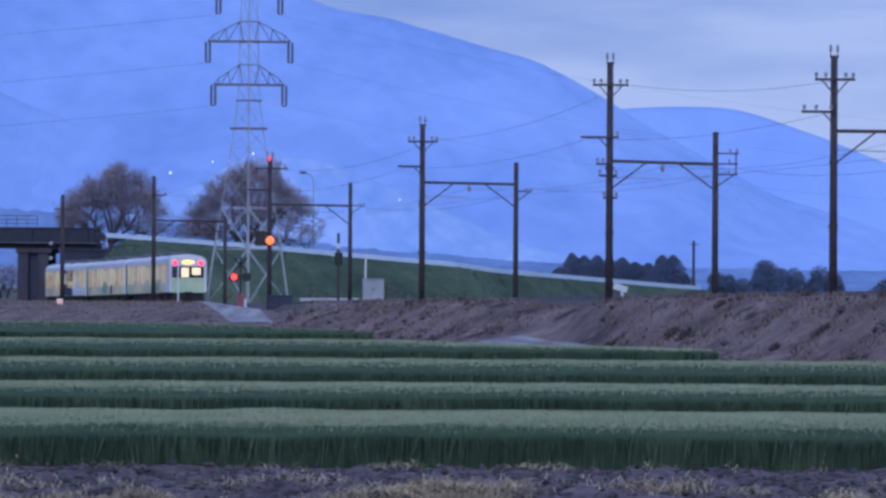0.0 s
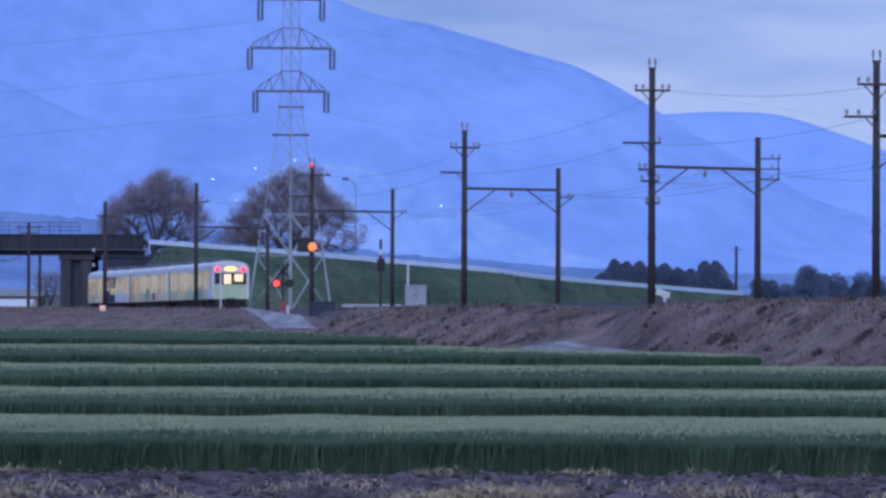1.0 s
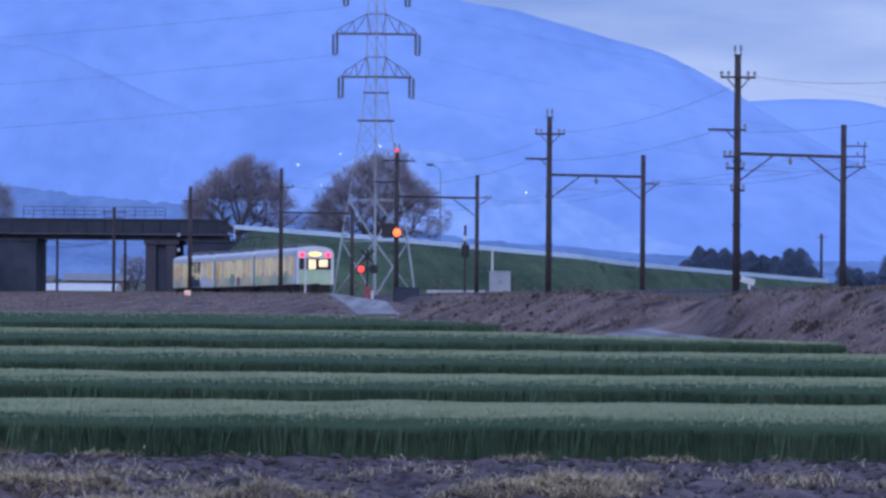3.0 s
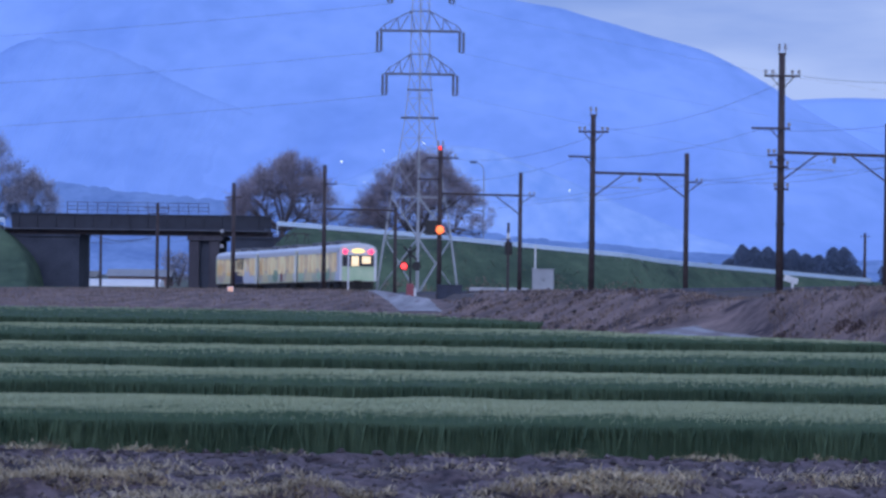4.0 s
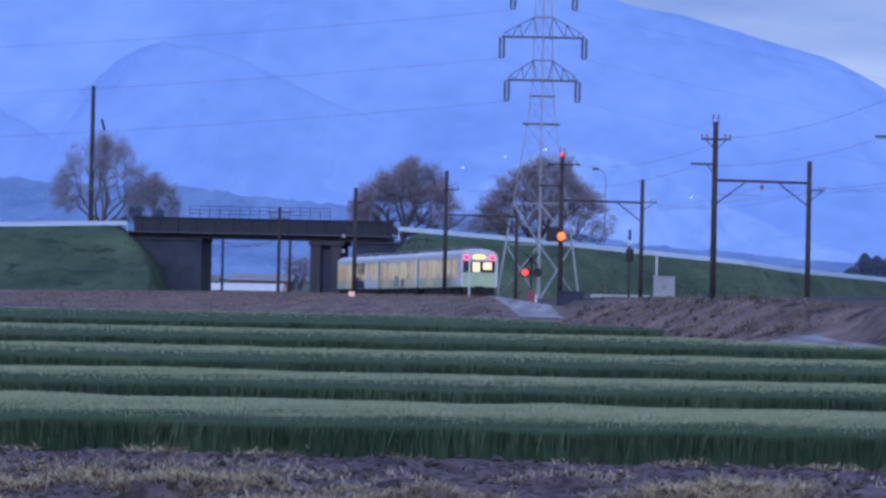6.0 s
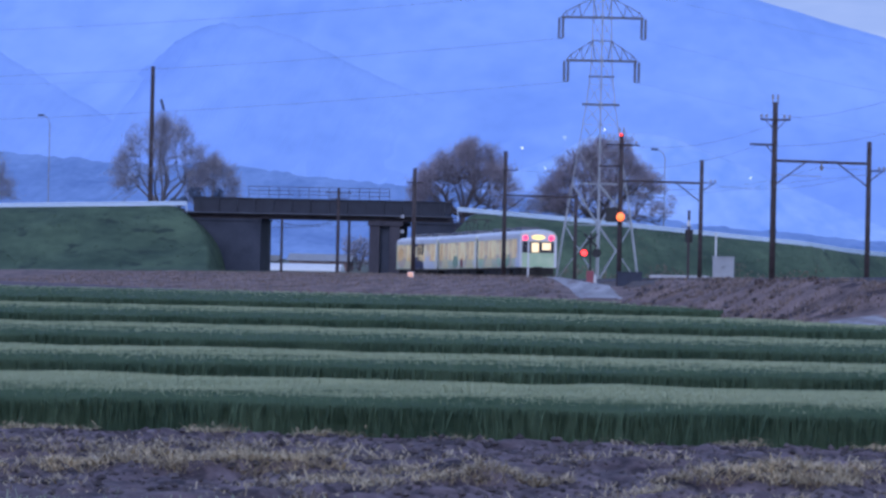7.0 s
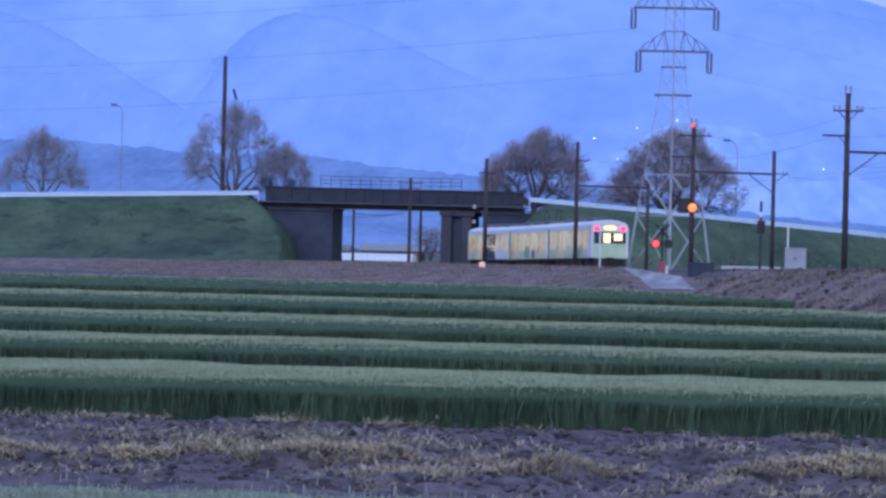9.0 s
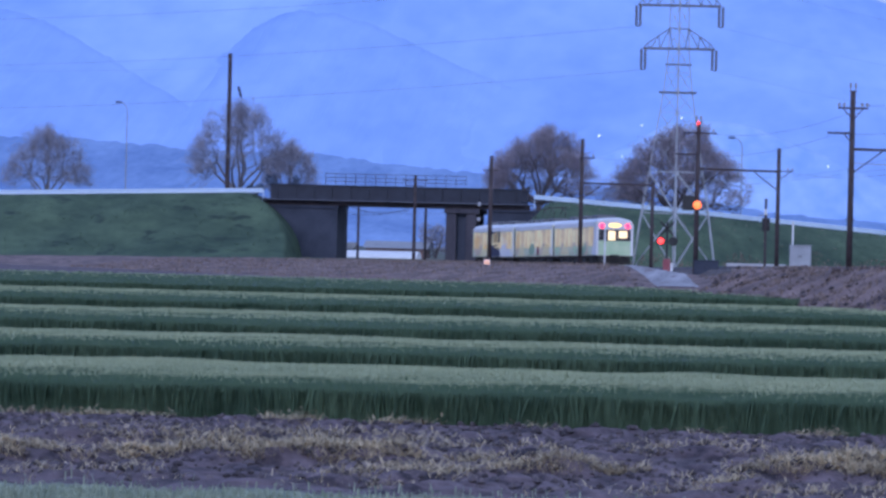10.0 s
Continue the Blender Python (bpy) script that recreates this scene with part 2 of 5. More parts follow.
def land(x, y):
    """The height of the ground."""
    x, y = np.asarray(x, float), np.asarray(y, float)
    tx, rz = track_x(y), rail_z(y)
    fx = np.interp(y, FOOT_Y, FOOT_X)
    bed = rz - 0.55
    crest = np.interp(y, [120, 140, 165, 200, 226, 262, 300, 345], [2.4, 2.25, 1.92, 1.60, 1.46, 1.22, 1.0, 0.75])
    u = x - tx
    near = np.where(u > -4.5, crest + (bed - crest) * smoothstep(-4.5, -3.0, u), crest * smoothstep(0, 1, (x - fx) / np.maximum(tx - 4.5 - fx, 0.5)))
    far = bed + 0.5 * smoothstep(2.3, 2.9, u) * smoothstep(150, 190, y) * smoothstep(300, 250, y)
    far = far + (0.25 - far) * smoothstep(7.5, 20.0, u)
    h = np.where(u < 0, near, far)
    lump = smoothstep(fx, fx + 3, x) * smoothstep(-4.6, -7.0, u) * (y > 60)
    h = h + lump * (0.16 * rough_field(x, y, 3.1) + 0.12 * rough_field(x + 40, y, 1.3)) * np.interp(y, [120, 180, 260], [0.55, 0.4, 0.3])
    # the path up to the crossing is cut into the bank
    way = np.interp(y, [190, 205, 236, 248], [-9.8, -10.7, -13.8, -15.4])
    grade = np.interp(y, [190, 205, 236, 248], [0.1, 0.42, 1.42, 1.3])
    dip = np.exp(-((x - way) / 2.7) ** 6) * smoothstep(186, 194, y) * smoothstep(252, 244, y)
    h = h + (np.minimum(h, grade) - h) * dip
    # a level pad at the bank's foot
    pad = 0.1 + np.clip(y - 147, 0, 20) * 0.028
    flat = np.exp(-((x - 3.9 + 0.12 * (y - 148)) / 2.9) ** 4) * smoothstep(142, 146, y) * smoothstep(166, 152, y)
    h = h + (np.minimum(h, pad) * 0.4 + pad * 0.6 - h) * flat
    # road embankment
    rx = np.interp(x, ROAD_X, ROAD_Y)
    rzz = np.interp(x, ROAD_X, ROAD_Z)
    emb = np.where(y < rx, rzz - (rx - y) / 1.7, rzz - np.maximum(0, y - rx - 8) / 1.7)
    emb = emb + 0.10 * rough_field(x, y, 5.0) * (y < rx - 0.5) + 0.46 * smoothstep(6.0, 3.2, rx - y) * smoothstep(-5.0, -2.0, rx - y)
    cut = np.maximum(3.5 * np.clip(-56.1 - x, 0, None) ** 0.42, (x + 36.5) * 1.4) + 0.1
    emb = np.minimum(emb, cut)
    h = np.maximum(h, emb)
    # tilled soil before the wheat
    soil = smoothstep(52.1, 51.2, y) * smoothstep(36.0, 37.5, y)
    h = h + soil * (0.045 * rough_field(x, y, 1.05) + 0.032 * rough_field(x + 9, y + 5, 0.55) + 0.014 * rough_field(x + 3, y, 0.3))
    h = h + soil * 0.10 * np.exp(-((y - 44.5 - 0.6 * rough_field(x, y * 0, 6.0)) / 1.6) ** 2)
    h = h + soil * 0.15 * np.clip(rough_field(x, y * 1.7, 3.0) - 0.1, 0, 1) * np.exp(-((y - 42.2) / 2.6) ** 2)
    h = h + 0.04 * smoothstep(38.1, 36.1, y)
    return h


def spread(a, b, step):
    return list(np.linspace(a, b, max(2, int(round((b - a) / step)) + 1)))[:-1]


def build_ground():
    xs = spread(-4500, -400, 400) + spread(-400, -100, 15) + spread(-100, -61, 0.8) + spread(-61, -55, 0.15) + spread(-55, -16, 0.8) + spread(-16, 8, 0.08) + spread(8, 30, 0.5) + spread(30, 120, 4) + spread(120, 400, 25) + spread(400, 4900, 400) + [4900]
    ys = spread(-300, 20, 20) + spread(20, 35, 1) + spread(35, 53.5, 0.07) + spread(53.5, 115, 2) + spread(115, 300, 0.9) + spread(300, 420, 1.2) + spread(420, 600, 10) + spread(600, 4900, 400) + [4900]
    gx, gy = np.meshgrid(xs, ys)
    gz = land(gx, gy)
    w, hgt = len(xs), len(ys)
    co = np.stack([gx, gy, gz], -1).reshape(-1, 3)
    i = np.arange(w * hgt).reshape(hgt, w)
    quads = np.stack([i[:-1, :-1], i[:-1, 1:], i[1:, 1:], i[1:, :-1]], -1).reshape(-1, 4)
    me = bpy.data.meshes.new("ground")
    me.vertices.add(len(co))
    me.vertices.foreach_set("co", co.ravel())
    me.loops.add(quads.size)
    me.loops.foreach_set("vertex_index", quads.ravel())
    me.polygons.add(len(quads))
    me.polygons.foreach_set("loop_start", np.arange(0, quads.size, 4))
    me.update(calc_edges=True)
    cx, cy = co[quads].mean(1)[:, 0], co[quads].mean(1)[:, 1]
    cz = co[quads].mean(1)[:, 2]
    tx = track_x(cy)
    mats = [material("tilled_soil", (0.038, 0.027, 0.033), (0.235, 0.175, 0.188), 1.6, 0.95, bump=1.0, fine=5, depth=0.12, spots=((0.035, 0.026, 0.034), 0.55, 2.3)),
            material("bank_earth", (0.085, 0.058, 0.057), (0.335, 0.23, 0.20), 0.42, 0.95, bump=1.0, fine=5, depth=0.15, spots=((0.05, 0.032, 0.036), 0.57, 0.6)),
            M_GRASS, M_BALLAST, M_ASPHALT,
            material("verge_grass_ground", (0.16, 0.19, 0.13), (0.28, 0.31, 0.22), 1.5, 0.95, bump=0.8, depth=0.05),
            material("far_fields", (0.05, 0.06, 0.045), (0.13, 0.14, 0.10), 0.02, 0.95, bump=0),
            ]
    idx = np.zeros(len(quads), int)
    fx = np.interp(cy, FOOT_Y, FOOT_X)
    idx[(cx > fx - 0.5) & (cy > 60)] = 1
    u = cx - tx
    idx[(np.abs(u) < 2.6) & (cy > 60)] = 3
    rx = np.interp(cx, ROAD_X, ROAD_Y)
    beyond = (u > 3.5) & (cy > 140)
    idx[beyond] = 2
    idx[(cx < -30) & (cy > rx - 16) & (cy < rx + 30) & (np.abs(u) > 5)] = 2
    idx[(cy > rx + 0.8) & (cy < rx + 7.6) & (cz > 1.2)] = 4
    idx[cy > 430] = 6
    idx[cy < 36.7] = 5
    me.polygons.foreach_set("material_index", idx.astype(np.int32))
    me.polygons.foreach_set("use_smooth", [True] * len(quads))
    for m in mats:
        me.materials.append(m)
    return tagged(new("ground", me), "tilled brown soil, withered railway bank and grassy slopes", "ground", kind="structure")


build_ground()


# ---- wheat ----
def wheat_strip(y0, y1, x0, x1, slant, count, tall, wide, seed, taper=None, eared=1.2):
    """One strip of standing wheat: a dense mass and single blades with paler ears on it."""
    rng = np.random.RandomState(seed)

    def back(x, y):
        """Draws the back edge in where the strip runs out in a wedge."""
        if not taper:
            return y
        xa, ye = taper
        lim = y1 + (ye - y1) * np.clip((x - xa) / (x1 - xa), 0, 1)
        return y0 + (y - y0) * (lim - y0) / (y1 - y0)

    bm = fresh()
    nx, ny = max(8, int((x1 - x0) / 0.5)), max(6, int((y1 - y0) / 0.6))
    prof = [0.0, 0.16] + [0.3] * (ny - 3) + [0.16, 0.0]
    grid = []
    for j in range(ny + 1):
        yy = y0 + (y1 - y0) * j / ny
        row = []
        for i in range(nx + 1):
            xx = x0 + (x1 + slant * (yy - y0) - x0) * i / nx
            z = -0.03 if j in (0, ny) or i in (0, nx) else (0.76 + 0.06 * noise.noise((xx * 0.7, yy * 0.7, seed))) * tall
            row.append(bm.verts.new((xx, float(back(xx, yy)) + (0.08 * noise.noise((xx * 1.3, seed, 0)) if j == 0 else 0) + (0.12 if j == 1 else 0) * 0, z)))
        grid.append(row)
    for j in range(ny):
        for i in range(nx):
            bm.faces.new((grid[j][i], grid[j][i + 1], grid[j + 1][i + 1], grid[j + 1][i]))
    strip = thing("wheat_strip", Matrix.Identity(4), "dense strip of knee-high green wheat in a field", "crop", "wheat strips")
    strip["kind"] = "stuff"
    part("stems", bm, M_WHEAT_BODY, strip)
    # blades: a third of them along the front edge
    k = count // 3
    fy = np.concatenate([y0 + np.abs(rng.normal(0, 0.25, k)) - 0.05, rng.uniform(y0, y1, count - k)])
    fxx = x0 + (x1 + slant * (fy - y0) - x0) * rng.uniform(0, 1, count)
    fy = back(fxx, fy)
    hh = tall * (0.97 + 0.06 * np.clip(rng.normal(0, 1, count), -2, 1.2) + 0.03 * rough_field(fxx, fy, 2.3) + 0.02 * rough_field(fxx, fy, 7.0))
    lean = rng.normal(0, 0.09 * tall, (count, 2))
    a = rng.uniform(0, math.pi, count)
    wx, wy = np.cos(a) * wide / 2, np.sin(a) * wide / 2
    base = np.where(np.arange(count) < k, 0.0, tall * 0.55)
    v = np.empty((count, 4, 3))
    v[:, 0] = np.stack([fxx - wx * 0.6, fy - wy * 0.6, base], 1)
    v[:, 1] = np.stack([fxx + wx * 0.6, fy + wy * 0.6, base], 1)
    v[:, 2] = np.stack([fxx + wx + lean[:, 0] * 0.6, fy + wy + lean[:, 1] * 0.6, hh * 0.8], 1)
    v[:, 3] = np.stack([fxx + lean[:, 0], fy + lean[:, 1], hh * 0.97], 1)
    f = np.arange(count * 4).reshape(-1, 4)
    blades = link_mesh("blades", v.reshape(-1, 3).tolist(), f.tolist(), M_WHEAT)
    blades.parent = strip
    # ears: small upright spindles over the top
    n = int(count * eared)
    # pale ears crowd towards the back edge to imitate the light caught there
    ey = y0 + (y1 - y0) * rng.uniform(0, 1, n) ** 0.24
    ex = x0 + (x1 + slant * (ey - y0) - x0) * rng.uniform(0, 1, n)
    ey = back(ex, ey)
    ez = tall * (0.97 + 0.025 * rng.normal(0, 1, n) + 0.03 * rough_field(ex, ey, 2.3) + 0.02 * rough_field(ex, ey, 7.0))
    a = rng.uniform(0, math.pi, n)
    wx, wy = np.cos(a) * wide * 0.6, np.sin(a) * wide * 0.6
    le = rng.normal(0, 0.03, (n, 2))
    v = np.empty((n, 4, 3))
    v[:, 0] = np.stack([ex, ey, ez - 0.045], 1)
    v[:, 1] = np.stack([ex + wx, ey + wy, ez - 0.02], 1)
    v[:, 2] = np.stack([ex + le[:, 0], ey + le[:, 1], ez + 0.015], 1)
    v[:, 3] = np.stack([ex - wx, ey - wy, ez - 0.02], 1)
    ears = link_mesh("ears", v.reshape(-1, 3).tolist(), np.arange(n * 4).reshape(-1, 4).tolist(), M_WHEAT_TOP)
    ears.parent = strip
    return strip


wheat_strip(52.0, 61.8, -16.5, 9.5, 0, 160000, 0.50, 0.010, 1, None, 1.15)
wheat_strip(70.9, 81.7, -22, 12.5, 0, 95000, 0.45, 0.016, 2, None, 0.46)
wheat_strip(91.9, 108, -29, 15.5, -0.15, 80000, 0.45, 0.022, 3, None, 0.34)
wheat_strip(122.6, 145.6, -38, 9.2, 0, 60000, 0.45, 0.034, 4, (-3.0, 127.0), 0.25)
wheat_strip(164.4, 208.6, -58, -3.2, 0, 50000, 0.45, 0.055, 5, (-15.0, 178.0), 0.06)


# ---- railway ----
def along(y):
    return Vector((float(track_x(y)), float(y), float(rail_z(y))))


def rails():
    ys = list(range(100, 520, 6))
    for side in (-0.53, 0.53):
        bm = fresh()
        rows = []
        for y in ys:
            c = along(y)
            d = (along(y + 2) - along(y - 2)).normalized()
            n = Vector((d.y, -d.x, 0)).normalized()
            c = c + n * side
            rows.append([bm.verts.new(c + n * a + Vector((0, 0, b))) for a, b in ((-0.06, -0.14), (0.06, -0.14), (0.035, 0), (-0.035, 0))])
        for a, b in zip(rows, rows[1:]):
            for k in range(4):
                j = (k + 1) % 4
                bm.faces.new((a[k], a[j], b[j], b[k]))
        tagged(part("rail", bm, M_RAIL), "long rust-brown steel rail on ballast", "rail", "rails of the track", "structure")
    bm = fresh()
    rows = []
    for y in ys:
        c = along(y)
        d = (along(y + 2) - along(y - 2)).normalized()
        n = Vector((d.y, -d.x, 0)).normalized()
        rows.append([bm.verts.new(c + n * a + Vector((0, 0, b))) for a, b in ((-2.4, -0.75), (-1.4, -0.2), (1.4, -0.2), (2.4, -0.75))])
    for a, b in zip(rows, rows[1:]):
        for k in range(3):
            bm.faces.new((a[k], a[k + 1], b[k + 1], b[k]))
    tagged(part("ballast_bed", bm, M_BALLAST), "dark stone ballast bed of a single track", "ballast", kind="structure")


rails()


def insulator(parent, x, z, y=0.0, tall=0.24):
    bm = fresh()
    tube(bm, [(x, y, z), (x, y, z + tall * 0.35), (x, y, z + tall * 0.4), (x, y, z + tall * 0.7), (x, y, z + tall * 0.72), (x, y, z + tall)], [0.02, 0.02, 0.07, 0.075, 0.05, 0.06], 8)
    part("insulator", bm, M_INSUL, parent)


def line_pole(m, height, radius, arms, head, beam=None, extra=(), label="tall rusty steel pole with crossarms beside the railway"):
    """A railway pole. arms: (z, left end, right end, where insulators sit, brace); beam: (z, length) to its partner."""
    p = thing("railway_pole", m, label, "utility pole", "poles along the railway")
    bm = fresh()
    tube(bm, [(0, 0, -0.6), (0, 0, height)], [radius, radius * 0.8], 10)
    part("post", bm, M_POLE, p, smooth=True)
    for z in (height * 0.28, height * 0.55):
        bm = fresh()
        tube(bm, [(0, 0, z), (0, 0, z + 0.09)], radius * 1.15, 10)
        part("band", bm, M_POLE, p)
    if head:
        bm = fresh()
        box(bm, -0.16, 0.16, -0.06, 0.06, height - 0.05, height + 0.03)
        part("head_plate", bm, M_POLE, p)
        for x in (-0.13, 0.13):
            bm = fresh()
            tube(bm, [(x, 0, height), (x, 0, height + 0.16), (x, 0, height + 0.18), (x, 0, height + 0.42)], [0.025, 0.025, 0.06, 0.045], 8)
            part("head_insulator", bm, M_INSUL, p)
    for z, x0, x1, ins, brace in arms:
        bm = fresh()
        bar(bm, (x0, -radius - 0.04, z), (x1, -radius - 0.04, z), 0.09, 0.09)
        arm = part("crossarm", bm, M_POLE, p)
        for x in ins:
            bm = fresh()
            tube(bm, [(x, -radius - 0.04, z + 0.04), (x, -radius - 0.04, z + 0.1), (x, -radius - 0.04, z + 0.12), (x, -radius - 0.04, z + 0.26)], [0.02, 0.02, 0.075, 0.06], 8)
            part("insulator", bm, M_INSUL, arm)
        for x in brace:
            bm = fresh()
            bar(bm, (x, -radius - 0.04, z - 0.03), (0, -radius - 0.04, z - abs(x) * 1.15), 0.045, 0.045)
            part("brace", bm, M_POLE, p)
    if beam:
        z, ln, drop = beam
        bm = fresh()
        bar(bm, (0, 0, z), (ln, 0, z - drop), 0.11, 0.13)
        part("gantry_beam", bm, M_POLE, p)
        for a, b in ((0, 1.55), (ln, ln - 1.55)):
            bm = fresh()
            bar(bm, (a, 0, z - 1.25), (b, 0, z - 0.05 - drop * b / ln), 0.06, 0.06)
            part("gantry_brace", bm, M_POLE, p)
        bm = fresh()
        tube(bm, [(ln * 0.5, 0, z - 0.05), (ln * 0.5, 0, z - 0.2), (ln * 0.5, 0, z - 0.22), (ln * 0.5, 0, z - 0.45)], [0.03, 0.03, 0.09, 0.07], 8)
        part("hanging_insulator", bm, M_INSUL, p)
        bm = fresh()
        bar(bm, (0.05, 0, z - 0.7), (ln * 0.5, 0.1, z - 0.75), 0.035, 0.035)
        part("steady_arm", bm, M_STEEL, p)
    return p


def partner_pole(m, height, radius, arms=(), label="plain rusty steel gantry pole beside the railway"):
    p = thing("gantry_pole", m, label, "utility pole", "gantry poles along the railway")
    bm = fresh()
    tube(bm, [(0, 0, -0.6), (0, 0, height)], [radius, radius * 0.85], 10)
    part("post", bm, M_POLE, p, smooth=True)
    for z, x0, x1 in arms:
        bm = fresh()
        bar(bm, (x0, -0.12, z), (x1, -0.12, z), 0.06, 0.06)
        arm = part("bracket", bm, M_POLE, p)
        for x in (x1 * 0.62, x1 * 0.92):
            bm = fresh()
            tube(bm, [(x, -0.12, z - 0.02), (x, -0.12, z + 0.08), (x, -0.12, z + 0.1), (x, -0.12, z + 0.2)], [0.02, 0.02, 0.06, 0.05], 8)
            part("insulator", bm, M_INSUL, arm)
    if len(arms) > 1:
        zs_ = [a[0] for a in arms]
        part("tie_bar", bar(fresh(), (arms[0][2] * 0.92, -0.12, min(zs_) - 0.05), (arms[0][2] * 0.92, -0.12, max(zs_) + 0.05), 0.045, up=(0, 1, 0)), M_POLE, p)
    if arms:
        z, x0, x1 = arms[-1]
        bm = fresh()
        bar(bm, (0, -0.12, z - 0.55), (x1 * 0.8, -0.12, z - 0.03), 0.05, 0.05)
        part("brace", bm, M_POLE, p)
    return p


# x, y, base, height of the tall pole; beam height, its length; height of its partner
def gantry(x, y, base, height, arms, beam_z, span, turn, partner_h, partner_arms=(), radius=0.15, head=True, drop=0.0):
    m = pose(x, y, base, 0, 0, turn)
    line_pole(m, height, radius, arms, head, (beam_z, span, drop) if span else None)
    if partner_h:
        q = m @ Vector((span, 0, 0))
        g = float(land(q.x, q.y))
        partner_pole(pose(q.x, q.y, g, 0, 0, turn), partner_h - (g - base), radius * 0.85, partner_arms)


gantry(14.45, 136.0, 2.35, 8.82, [(7.95, -0.75, 0.75, (-0.7, -0.35, 0.4, 0.68), (-0.5, 0.5)), (6.75, -1.25, 0.05, (-1.15, -0.7, -0.15), (-0.45,))], 6.05, 4.6, 5, 6.4, radius=0.16)
gantry(7.15, 158.0, 2.0, 10.22, [(9.25, -0.78, 0.75, (-0.72, -0.42, 0.42, 0.7), (-0.5, 0.5)), (7.0, -1.3, 0.35, (0.3,), (-0.5,)), (4.4, -0.3, 0.3, (-0.26, 0.26), ()), (5.85, -0.62, 0.1, (-0.56, -0.32), ()), (5.35, -0.5, 0.28, (-0.45, 0.25), ())], 5.99, 4.6, 5, 7.28, ((6.2, 0, 0.95), (6.65, 0, 1.0), (5.75, 0.0, 0.95)), radius=0.17, drop=0.1)
gantry(-1.06, 184.5, 1.7, 8.95, [(8.1, -0.75, 0.75, (-0.7, -0.45, 0.45, 0.7), (-0.5, 0.5)), (6.85, -1.25, 0.05, (), (-0.45,))], 6.06, 4.75, 6, 7.1, ((5.9, 0, 0.8),), radius=0.16, drop=0.06)
gantry(-10.7, 226.5, 1.5, 8.88, [(8.22, -0.9, 1.1, (-0.8, 0.9), ()), (6.9, -1.4, 0.0, (), ())], 6.02, 5.0, 8, 7.4, ((6.0, 0, 0.9),), radius=0.16, drop=0.05)
gantry(-21.35, 271.0, 1.2, 9.3, [(7.9, -0.3, 0.9, (0.8,), ())], 6.05, 5.3, 10, 6.2, radius=0.17, drop=0.05, head=False)
gantry(-31.3, 302.0, 0.75, 9.1, [(7.9, -0.7, 0.7, (), ())], 5.6, 0, 14, 0, radius=0.19, head=False)


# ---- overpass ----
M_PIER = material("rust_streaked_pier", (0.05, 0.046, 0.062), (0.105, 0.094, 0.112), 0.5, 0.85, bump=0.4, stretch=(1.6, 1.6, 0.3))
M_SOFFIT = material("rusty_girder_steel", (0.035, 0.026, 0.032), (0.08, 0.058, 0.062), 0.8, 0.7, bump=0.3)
M_LEDGE = material("dusty_flange", (0.07, 0.075, 0.10), (0.15, 0.155, 0.19), 0.7, 0.8, bump=0.2)


